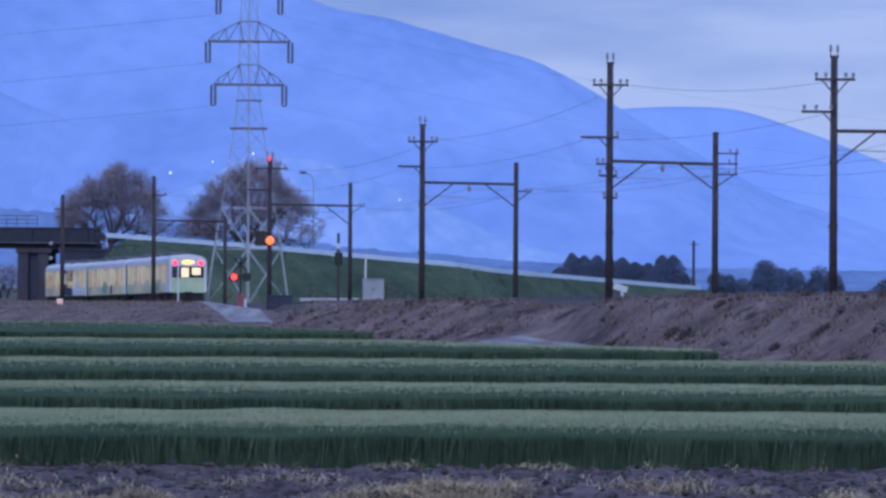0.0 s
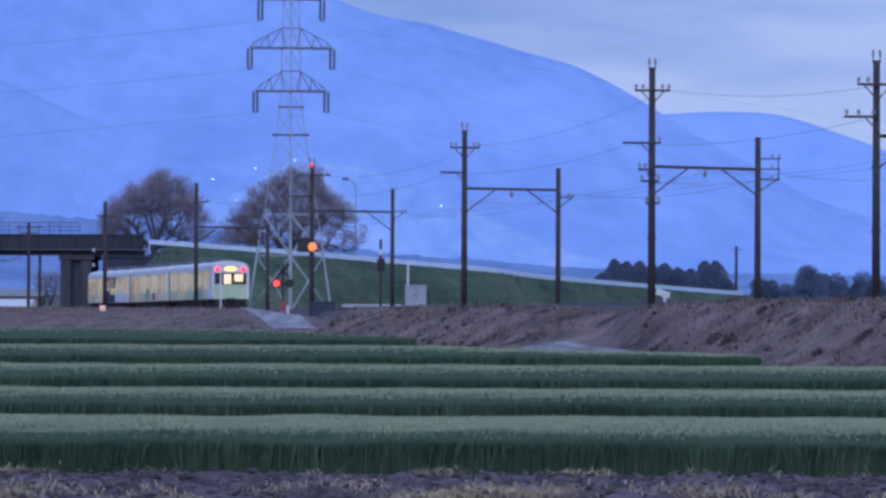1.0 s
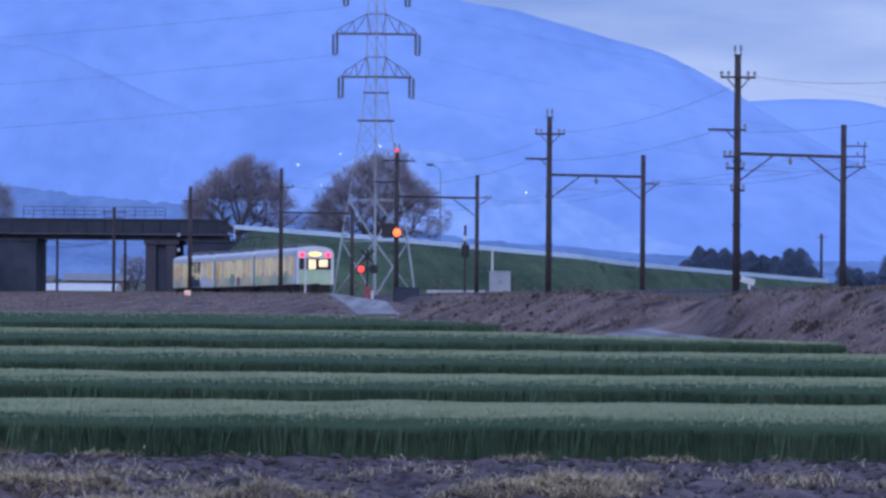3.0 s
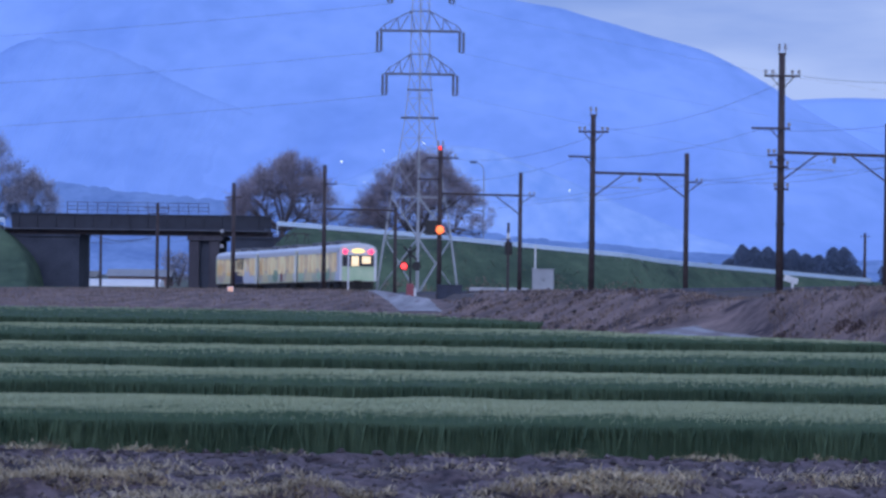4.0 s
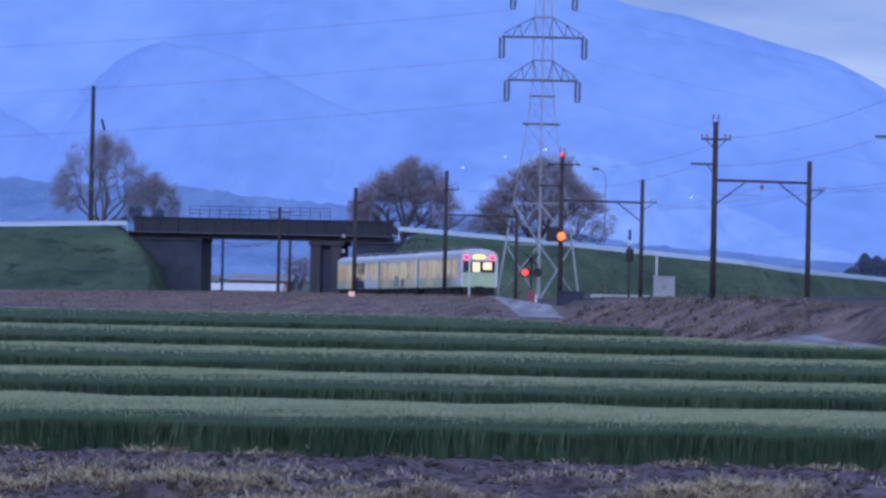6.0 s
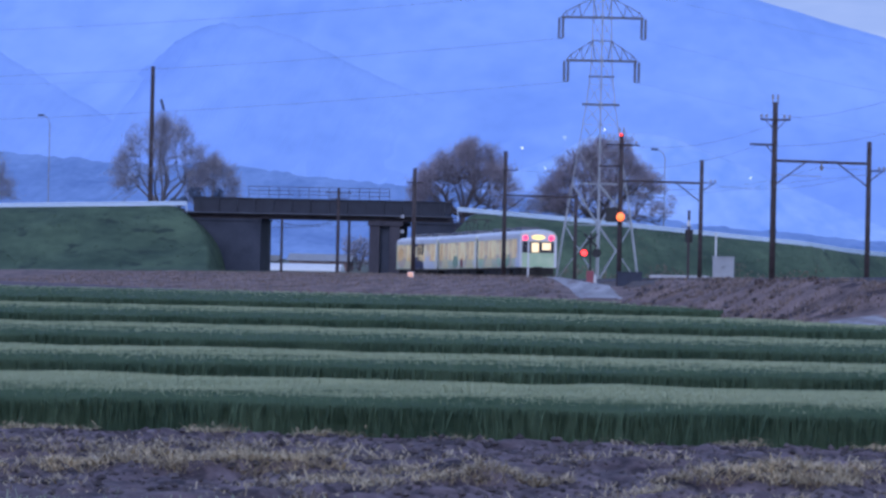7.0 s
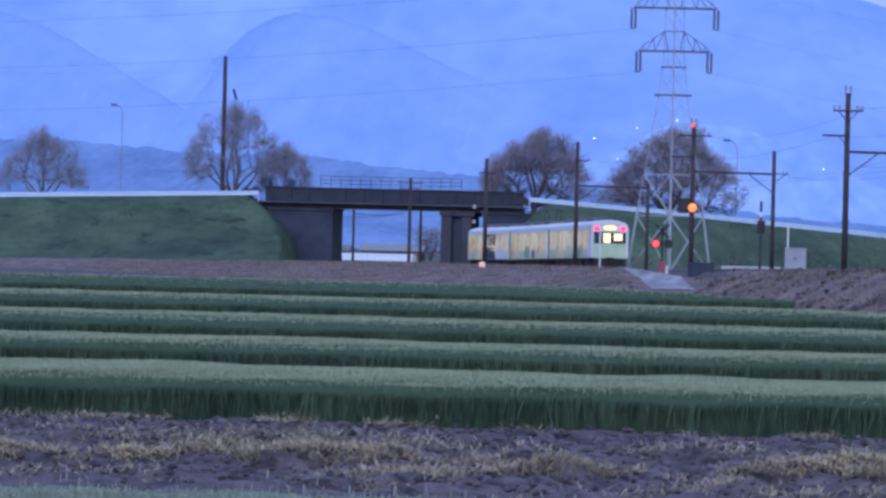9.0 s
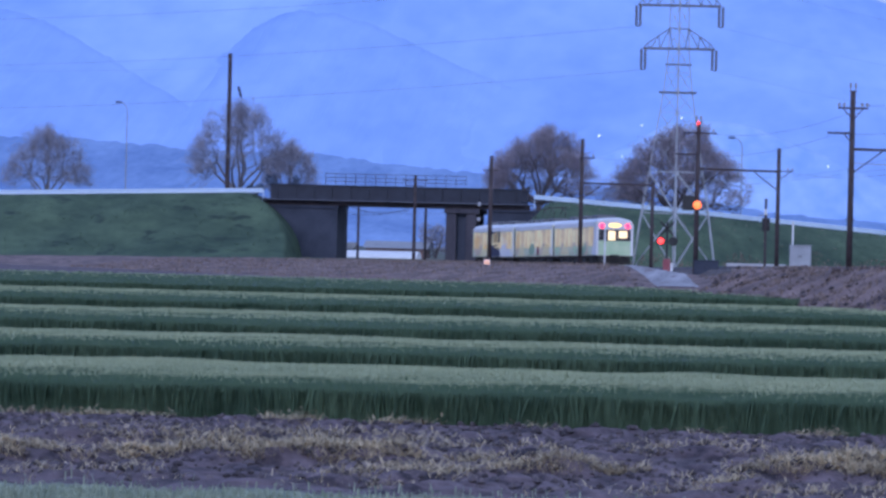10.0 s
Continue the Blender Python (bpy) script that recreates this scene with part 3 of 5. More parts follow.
def overpass():
    b = thing("overpass", pose(0, 360, 0), "dark steel girder road bridge on concrete abutments over the railway", "bridge")

    def block(name, x0, x1, y0, y1, z0, z1, mat, label="", bevel=0.0):
        return part(name, box(fresh(), x0, x1, y0, y1, z0, z1, bevel), mat, b, label)

    for y in (0.0, 7.5):
        web = block("girder", -59.3, -34.3, y + 0.1, y + 0.4, 6.55, 7.9, M_GIRDER)
        part("top_flange", box(fresh(), -59.4, -34.2, y - 0.05, y + 0.55, 7.9, 8.02, 0.02), M_GIRDER, web)
        part("bottom_flange", box(fresh(), -60.6, -33.6, y - 0.2, y + 0.7, 6.43, 6.55, 0.02), M_LEDGE, web, "dusty paler flange")
        for i in range(14):
            x = -58.6 + i * 1.83
            part("web_stiffener", box(fresh(), x - 0.05, x + 0.05, y - 0.02 if y == 0 else y + 0.4, y + 0.1 if y == 0 else y + 0.5, 6.55, 7.9), M_GIRDER, web)
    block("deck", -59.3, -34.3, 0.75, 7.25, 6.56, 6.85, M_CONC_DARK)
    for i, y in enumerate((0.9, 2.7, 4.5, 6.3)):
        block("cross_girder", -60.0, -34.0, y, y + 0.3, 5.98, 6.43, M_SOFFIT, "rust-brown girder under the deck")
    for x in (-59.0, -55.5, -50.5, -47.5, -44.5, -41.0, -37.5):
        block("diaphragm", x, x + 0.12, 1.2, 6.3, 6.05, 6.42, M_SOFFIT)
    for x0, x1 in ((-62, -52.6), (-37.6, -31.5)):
        block("abutment", x0, x1, 0.5, 7.8, -0.3, 5.75, M_CONC_DARK, "dark bluish concrete abutment")
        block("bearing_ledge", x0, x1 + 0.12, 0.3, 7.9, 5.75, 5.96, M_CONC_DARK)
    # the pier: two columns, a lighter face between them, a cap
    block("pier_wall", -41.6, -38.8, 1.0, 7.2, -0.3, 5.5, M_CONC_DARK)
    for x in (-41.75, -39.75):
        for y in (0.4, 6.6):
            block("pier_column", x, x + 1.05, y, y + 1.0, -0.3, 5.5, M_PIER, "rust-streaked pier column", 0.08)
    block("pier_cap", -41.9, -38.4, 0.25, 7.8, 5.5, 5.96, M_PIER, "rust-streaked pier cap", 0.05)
    for x in (-53.0, -41.2, -39.2):
        block("bearing", x - 0.2, x + 0.2, 0.35, 0.75, 5.96, 6.0, M_SOFFIT)
    f = thing("bridge_fence", pose(0, 360.2, 8.0), "low steel mesh fence along the bridge parapet", "fence")
    for i in range(15):
        x = -53.8 + i
        bm = fresh()
        bar(bm, (x, 0, 0), (x, 0, 1.15), 0.05)
        part("fence_post", bm, M_POLE, f)
    for z in (0.4, 0.78, 1.15):
        bm = fresh()
        bar(bm, (-53.8, 0, z), (-39.8, 0, z), 0.05)
        part("fence_rail", bm, M_POLE, f)


overpass()


def guard_rail(xs, name_label):
    g = thing("guard_rail", Matrix.Identity(4), name_label, "guard rail", "roadside guard rails")
    pts = [(x, float(np.interp(x, ROAD_X, ROAD_Y)), float(np.interp(x, ROAD_X, ROAD_Z))) for x in xs]
    bm = fresh()
    rows = []
    for x, y, z in pts:
        rows.append([bm.verts.new((x, y + a, z + c)) for a, c in ((0.0, 0.40), (-0.05, 0.44), (-0.02, 0.63), (-0.05, 0.80), (0.0, 0.86), (0.05, 0.86), (0.05, 0.40))])
    for a, c in zip(rows, rows[1:]):
        for k in range(7):
            j = (k + 1) % 7
            bm.faces.new((a[k], c[k], c[j], a[j]))
    part("rail_beam", bm, M_RAILGUARD, g)
    for x, y, z in pts:
        bm = fresh()
        tube(bm, [(x, y + 0.12, z - 0.6), (x, y + 0.12, z + 0.8)], 0.06, 6)
        part("rail_post", bm, M_RAILGUARD, g)


guard_rail([-110 + i * 2.0 for i in range(26)] , "white corrugated guard rail along the road embankment")
guard_rail([-33 + i * 2.0 for i in range(32)], "white corrugated guard rail on the descending road")


# ---- transmission tower ----
def tower():
    t = thing("transmission_tower", pose(-15.15, 285, 0.9, 0, 0, 4), "pale galvanised lattice transmission tower with three pairs of arms", "tower")

    def half(z):
        return float(np.interp(z, [0, 5, 9, 13.5, 16.5, 20.5, 24.5, 30], [3.2, 2.5, 1.85, 1.15, 0.8, 0.72, 0.6, 0.2]))

    def corner(z, k):
        h = half(z)
        return Vector(((-h, 0, h, 0)[k], (0, -h, 0, h)[k], z))

    levels = [0, 4.4, 7.6, 10.2, 12.2, 13.7, 15.3, 17.1, 18.8, 20.4, 22.2, 24.2, 26.4, 28.4, 30]
    for k in range(4):
        bm = fresh()
        tube(bm, [corner(z, k) for z in levels], [0.085 if z < 7 else 0.036 for z in levels], 4)
        part("leg", bm, M_LATTICE, t)
    for k in range(4):
        j = (k + 1) % 4
        for n, (a, b) in enumerate(zip(levels, levels[1:])):
            w = 0.06 if n < 2 else 0.018
            for p, q in ((corner(a, k), corner(b, j)), (corner(a, j), corner(b, k)), (corner(b, k), corner(b, j))):
                bm = fresh()
                bar(bm, p, q, w)
                part("brace", bm, M_LATTICE, t)
    bm = fresh()
    bar(bm, (-1.45, -0.2, 13.75), (1.45, -0.2, 13.75), 0.16)
    part("platform_bar", bm, M_ARM, t)
    bm = fresh()
    bar(bm, (-1.0, -0.6, 15.9), (1.0, -0.6, 15.9), 0.12)
    part("platform_bar", bm, M_ARM, t)
    for z, reach in ((17.15, 2.75), (20.5, 3.2), (24.3, 2.4)):
        for s in (-1, 1):
            tip = Vector((s * reach, 0, z))
            root = Vector((s * half(z) * 0.6, 0, z))
            high = Vector((s * 0.75, 0, z + 1.55))
            knee = Vector((s * (reach - 0.35), 0, z + 0.45))
            bm = fresh()
            bar(bm, (0, -0.25, z), tip, 0.17)
            arm = part("arm", bm, M_ARM, t)
            for p, q in ((high, knee), (knee, tip), (Vector((0, 0, z + 1.55)), high), (root, high), (root.lerp(tip, 0.45), high), (root.lerp(tip, 0.45), high.lerp(knee, 0.5)), (root.lerp(tip, 0.75), high.lerp(knee, 0.5)), (root.lerp(tip, 0.8), knee)):
                bm = fresh()
                bar(bm, p, q, 0.066)
                part("arm_strut", bm, M_ARM, arm)
            for dx in (-0.15, 0.15):
                bm = fresh()
                pts, rad = [(s * reach + dx, 0, z)], [0.03]
                for q in range(14):
                    pts.append((s * reach + dx, 0, z - 0.1 - q * 0.115))
                    rad.append(0.11 if q % 2 else 0.07)
                tube(bm, pts, rad, 8)
                part("insulator_string", bm, M_ARM, arm)
            bm = fresh()
            bar(bm, (s * reach - 0.17, 0, z - 1.62), (s * reach + 0.17, 0, z - 1.62), 0.07)
            part("wire_clamp", bm, M_ARM, arm)
    return t


tower()


def cable(name, p, q, sag, r=0.02, label="thin dark overhead wire", n=16):
    p, q = Vector(p), Vector(q)
    bm = fresh()
    pts = []
    for i in range(n + 1):
        k = i / n
        c = p.lerp(q, k)
        c.z -= sag * 4 * k * (1 - k)
        pts.append(c)
    tube(bm, pts, r, 5)
    return tagged(part(name, bm, M_WIRE), label, "wire", "overhead wires", "structure")


# three lines to the tower out of sight, three fainter ones onward
for tip_z, x, z_far in ((23.5, -17.6, 23.6), (19.75, -18.3, 18.9), (16.4, -17.9, 14.4)):
    cable("power_line", (x, 285, tip_z), (-172, 375, z_far + 2.0), 3.0, 0.011, n=28)
for tip_z, x in ((23.5, -12.8), (19.75, -12.0), (16.4, -12.4)):
    cable("power_line", (x, 285, tip_z), (150, 420, tip_z + 6), 9.0, 0.006, n=28)
# wires along the railway
for (p, q, sag) in (((14.0, 136, 9.0), (6.2, 158, 8.95), 0.35), ((6.2, 158, 8.95), (-1.9, 184.5, 8.5), 0.4), ((-1.9, 184.5, 8.5), (-11.8, 226.5, 8.35), 0.5),
                    ((15.2, 136, 10.4), (7.8, 158, 11.3), 0.4), ((7.8, 158, 11.3), (-0.4, 184.5, 9.9), 0.5), ((-0.4, 184.5, 9.9), (-10, 226.5, 9.7), 0.6),
                    ((19.5, 137, 7.6), (12.7, 158.5, 7.7), 0.5), ((12.7, 158.5, 7.7), (4.4, 185.2, 7.5), 0.5), ((4.4, 185.2, 7.5), (-5, 227.3, 7.4), 0.6), ((-10, 226.5, 9.7), (-20.6, 271, 9.2), 0.8)):
    cable("feeder_wire", p, q, sag, 0.008)
_stops = [100, 136.5, 158.5, 185, 227, 271.5, 303, 340, 400]
for a, b in zip(_stops, _stops[1:]):
    pa, pb = along(a), along(b)
    up = Vector((0, 0, 5.55))
    cable("messenger_wire", pa + up, pb + up, 0.45, 0.007)
    cable("contact_wire", pa + Vector((0, 0, 4.95)), pb + Vector((0, 0, 4.95)), 0.02, 0.007, n=4)


# ---- train ----
M_WRAP = material("printed_train_wrap", (0.8, 0.7, 0.5), (0.9, 0.9, 0.8), 0.42, 0.4, bump=0, fine=2.5, stretch=(1.0, 1, 0.45))


def print_colours(m, stops):
    """The wrap's colours, patch by patch."""
    ramp = [n for n in m.node_tree.nodes if n.type == "VALTORGB"][0].color_ramp
    (ramp.elements[0].position, a), (ramp.elements[1].position, b) = stops[0], stops[-1]
    ramp.elements[0].color, ramp.elements[1].color = (*a, 1), (*b, 1)
    for at, col in stops[1:-1]:
        ramp.elements.new(at).color = (*col, 1)


print_colours(M_WRAP, ((0.30, (0.86, 0.62, 0.50)), (0.41, (0.90, 0.80, 0.55)), (0.48, (0.66, 0.74, 0.48)), (0.54, (0.88, 0.85, 0.68)), (0.61, (0.93, 0.90, 0.80)), (0.72, (0.52, 0.72, 0.42))))
M_TRAIN_WHITE = material("train_white", (0.82, 0.82, 0.83), (0.90, 0.90, 0.91), 0.8, 0.4, bump=0)
M_TRAIN_GREEN = material("train_green", (0.50, 0.70, 0.42), (0.76, 0.86, 0.58), 1.4, 0.4, bump=0)
M_ROOF = material("train_roof_grey", (0.10, 0.10, 0.11), (0.2, 0.2, 0.21), 1.0, 0.8, bump=0.2)
M_DARKGLASS = material("dark_window", (0.02, 0.022, 0.03), (0.04, 0.042, 0.05), 0.8, 0.08, bump=0)
M_LIT = material("lit_printed_window", (0.42, 0.27, 0.12), (1.0, 0.82, 0.46), 0.9, 0.4, bump=0, fine=2.5, stretch=(1.6, 1, 0.35))
print_colours(M_LIT, ((0.30, (0.46, 0.30, 0.18)), (0.40, (0.82, 0.62, 0.36)), (0.46, (0.58, 0.42, 0.24)), (0.52, (0.84, 0.72, 0.46)), (0.59, (0.70, 0.68, 0.42)), (0.72, (0.92, 0.80, 0.56))))
_lit = M_LIT.node_tree
_lit.links.new([n for n in _lit.nodes if n.type == "VALTORGB"][0].outputs["Color"], _lit.nodes["Principled BSDF"].inputs["Emission Color"])
_lit.nodes["Principled BSDF"].inputs["Emission Strength"].default_value = 0.27
M_LITCAB = glow("lit_cab_window", (1.0, 0.78, 0.48), 0.85)
M_SIGN = glow("lit_destination_sign", (1.0, 0.66, 0.22), 1.6)
M_TAIL = glow("red_tail_lamp", (1.0, 0.03, 0.10), 3.0)
M_CREAM = material("cream_print", (0.95, 0.80, 0.42), (0.97, 0.88, 0.56), 0.8, 0.4, bump=0)
M_NAVY = material("navy_print", (0.03, 0.035, 0.08), (0.07, 0.075, 0.14), 1.0, 0.4, bump=0)
M_ROSE = material("maroon_print", (0.28, 0.06, 0.08), (0.40, 0.12, 0.12), 1.0, 0.4, bump=0)
M_TAN = material("tan_print", (0.66, 0.52, 0.36), (0.84, 0.70, 0.52), 1.0, 0.4, bump=0)
M_DEEPGREEN = material("deep_green_print", (0.30, 0.46, 0.28), (0.46, 0.62, 0.42), 1.0, 0.4, bump=0)
PROFILE = [(1.36, 0.92), (1.40, 1.15), (1.40, 3.08), (1.38, 3.40), (1.28, 3.55), (0.98, 3.67), (0.5, 3.75), (0.0, 3.78)]


def side_plate(points, y):
    """A flat printed shape on the car's side, from its outline in x and z."""
    bm = fresh()
    a = [bm.verts.new((x, y, z)) for x, z in points]
    b = [bm.verts.new((x, y * 0.997, z)) for x, z in points]
    bm.faces.new(a)
    bm.faces.new(b[::-1])
    for i in range(len(a)):
        j = (i + 1) % len(a)
        bm.faces.new((a[j], a[i], b[i], b[j]))
    bmesh.ops.recalc_face_normals(bm, faces=bm.faces)
    return bm


def oval(cx, cz, rx, rz, n=18):
    return [(cx + rx * math.cos(6.283 * i / n), cz + rz * math.sin(6.283 * i / n)) for i in range(n)]


def wheelset(parent, x):
    bogie = part("bogie", box(fresh(), x - 1.35, x + 1.35, -1.12, 1.12, 0.42, 0.72, 0.05), M_UNDER, parent)
    for dx in (-1.0, 1.0):
        for y in (-0.55, 0.55):
            bm = fresh()
            tube(bm, [(x + dx, y - 0.07, 0.43), (x + dx, y + 0.07, 0.43)], 0.43, 16)
            part("wheel", bm, M_UNDER, bogie)
    for y in (-1.08, 1.08):
        bm = fresh()
        box(bm, x - 0.45, x + 0.45, y - 0.1, y + 0.1, 0.3, 0.85, 0.04)
        part("spring_box", bm, M_UNDER, bogie)


def train_car(m, length, rear_cab, prints, pantographs, label):
    car = thing("train_car", m, label, "train", "cars of the train")
    bm = fresh()
    ring = [(y, z) for y, z in PROFILE[:4]]
    ring = ring + [(-y, z) for y, z in ring[::-1]]
    rows = []
    for x in (0.0, 0.12, length - 0.12, length):
        q = 0.97 if x in (0.0, length) else 1.0
        rows.append([bm.verts.new((x, y * q, z)) for y, z in ring])
    for a, b in zip(rows, rows[1:]):
        for k in range(len(ring)):
            j = (k + 1) % len(ring)
            bm.faces.new((a[k], a[j], b[j], b[k]))
    bm.faces.new(rows[0][::-1])
    bm.faces.new(rows[-1])
    bmesh.ops.recalc_face_normals(bm, faces=bm.faces)
    body = part("body", bm, M_WRAP, car)
    bm = fresh()
    ring = PROFILE[3:] + [(-y, z) for y, z in PROFILE[3:-1][::-1]]
    rows = []
    for x in (-0.02, 0.35, length - 0.35, length + 0.02):
        q, d = (0.985, -0.10) if x < 0 or x > length else (1.0, 0.0)
        rows.append([bm.verts.new((x, y * q, z + (d if z > 3.45 else 0) + 0.004)) for y, z in ring])
    for a, b in zip(rows, rows[1:]):
        for k in range(len(ring)):
            j = (k + 1) % len(ring)
            bm.faces.new((a[k], a[j], b[j], b[k]))
    bm.faces.new(rows[0][::-1])
    bm.faces.new(rows[-1])
    bmesh.ops.recalc_face_normals(bm, faces=bm.faces)
    part("roof", bm, M_TRAIN_WHITE, car, "white rounded roof")
    # lit panes and doors along both sides
    for y in (-1.408, 1.408):
        for i in range(20):
            x = 1.0 + i * (length - 2.0) / 19
            if i in (3, 4, 9, 10, 15, 16):
                if i in (4, 10, 16):
                    continue
                xc = x + (length - 2.0) / 38
                bm = fresh()
                box(bm, xc - 0.66, xc + 0.66, y - 0.006, y + 0.006, 1.0, 3.05)
                door = part("door", bm, M_TAN, body, "tan sliding door")
                for dx in (-0.32, 0.32):
                    bm = fresh()
                    box(bm, xc + dx - 0.2, xc + dx + 0.2, y - 0.012, y + 0.012, 1.95, 2.9)
                    part("door_pane", bm, M_LIT, car)
                continue
            # lit windows, spread into larger panes so their glow brightens the whole side
            bm = fresh()
            w = (length - 2.0) / 38 - 0.012
            box(bm, x - w, x + w, y - 0.01, y + 0.01, 1.62, 3.04)
            part("lit_side_pane", bm, M_LIT, body)
        bm = fresh()
        box(bm, 0.3, length - 0.3, y - 0.012, y + 0.012, 3.1, 3.42)
        part("cantrail", bm, M_TRAIN_WHITE, body, "white stripe under the roof's edge")
    for name, pts, mat in prints:
        part(name, side_plate(pts, -1.418), mat, body)
        part(name, side_plate(pts, 1.418), mat, body)
    # end faces
    bm = fresh()
    box(bm, -0.03, 0.0, -1.33, 1.33, 0.95, 3.3)
    part("end_wall", bm, M_TRAIN_GREEN if rear_cab else M_UNDER, car)
    if rear_cab:
        bm = fresh()
        box(bm, -0.06, -0.03, -1.3, 1.3, 2.88, 3.5)
        part("brow", bm, M_TRAIN_WHITE, car, "white panel over the cab windows")
        for y0, y1 in ((-1.37, -1.22), (1.22, 1.37)):
            bm = fresh()
            box(bm, -0.07, 0.9, y0 - (0.05 if y0 < 0 else 0), y1 + (0.05 if y0 > 0 else 0), 0.95, 3.3, 0.02)
            part("corner_post", bm, M_TRAIN_WHITE, car)
        bm = fresh()
        box(bm, -0.075, -0.03, -1.2, 1.2, 2.04, 2.86)
        glass = part("cab_window", bm, M_DARKGLASS, car)
        for y0, y1, z0 in ((-0.05, 0.50, 2.06), (-0.95, -0.30, 2.24)):
            bm = fresh()
            box(bm, -0.085, -0.075, y0, y1, z0, 2.78)
            part("lit_pane", bm, M_LITCAB, glass)
        bm = fresh()
        for x in (-0.075,):
            a = [bm.verts.new((x, y, z)) for y, z in oval(0, 3.18, 0.5, 0.17)]
            b = [bm.verts.new((x + 0.03, y, z)) for y, z in oval(0, 3.18, 0.5, 0.17)]
            bm.faces.new(a)
            for i in range(len(a)):
                j = (i + 1) % len(a)
                bm.faces.new((a[j], a[i], b[i], b[j]))
            bmesh.ops.recalc_face_normals(bm, faces=bm.faces)
        part("destination_sign", bm, M_SIGN, car, "glowing amber oval sign")
        for y in (-0.98, 0.98):
            bm = fresh()
            tube(bm, [(-0.14, y, 3.13), (-0.05, y, 3.13)], 0.17, 14)
            part("tail_lamp", bm, M_TAIL, car, "glowing red tail lamp")
        bm = fresh()
        box(bm, -0.35, 0.05, -0.3, 0.3, 0.72, 0.98, 0.03)
        part("coupler", bm, M_UNDER, car)
        bm = fresh()
        box(bm, -0.12, 0.1, -1.2, 1.2, 0.35, 0.9, 0.03)
        part("snow_guard", bm, M_UNDER, car)
    else:
        bm = fresh()
        box(bm, -0.75, -0.02, -0.62, 0.62, 1.0, 3.0, 0.05)
        part("gangway_bellows", bm, M_BLACK, car)
    # underneath
    bm = fresh()
    box(bm, 0.2, length - 0.2, -1.25, 1.25, 0.76, 0.93)
    part("underframe", bm, M_UNDER, car)
    for x in (2.6, length - 2.6):
        wheelset(car, x)
    for i, (x, w) in enumerate(((4.8, 1.3), (6.6, 1.0), (8.1, 1.5), (10.1, 1.0), (11.4, 1.2))):
        bm = fresh()
        box(bm, x, x + w, -1.2, 1.2, 0.36, 0.78, 0.04)
        part("equipment_box", bm, M_UNDER, car)
    for x in (3.0, 7.5, 12.0):
        bm = fresh()
        box(bm, x, x + 2.3, -0.75, 0.75, 3.72, 4.0, 0.08)
        part("cooling_unit", bm, M_ROOF, car)
    for x in pantographs:
        bm = fresh()
        for y in (-0.5, 0.5):
            bar(bm, (x - 0.8, y, 3.92), (x + 0.8, y, 3.92), 0.07)
            for s in (-1, 1):
                bar(bm, (x + s * 0.7, y, 3.92), (x + s * 1.0, y * 0.9, 4.42), 0.045)
                bar(bm, (x + s * 1.0, y * 0.9, 4.42), (x + s * 0.1, y * 0.9, 4.86), 0.04)
        for s in (-1, 1):
            bar(bm, (x + s * 0.14, -0.8, 4.9), (x + s * 0.14, 0.8, 4.9), 0.06)
        for y in (-0.5, 0.5):
            for s in (-1, 1):
                bar(bm, (x + s * 0.7, y, 3.68), (x + s * 0.7, y, 3.93), 0.09)
        part("pantograph", bm, M_POLE, car)
    return car


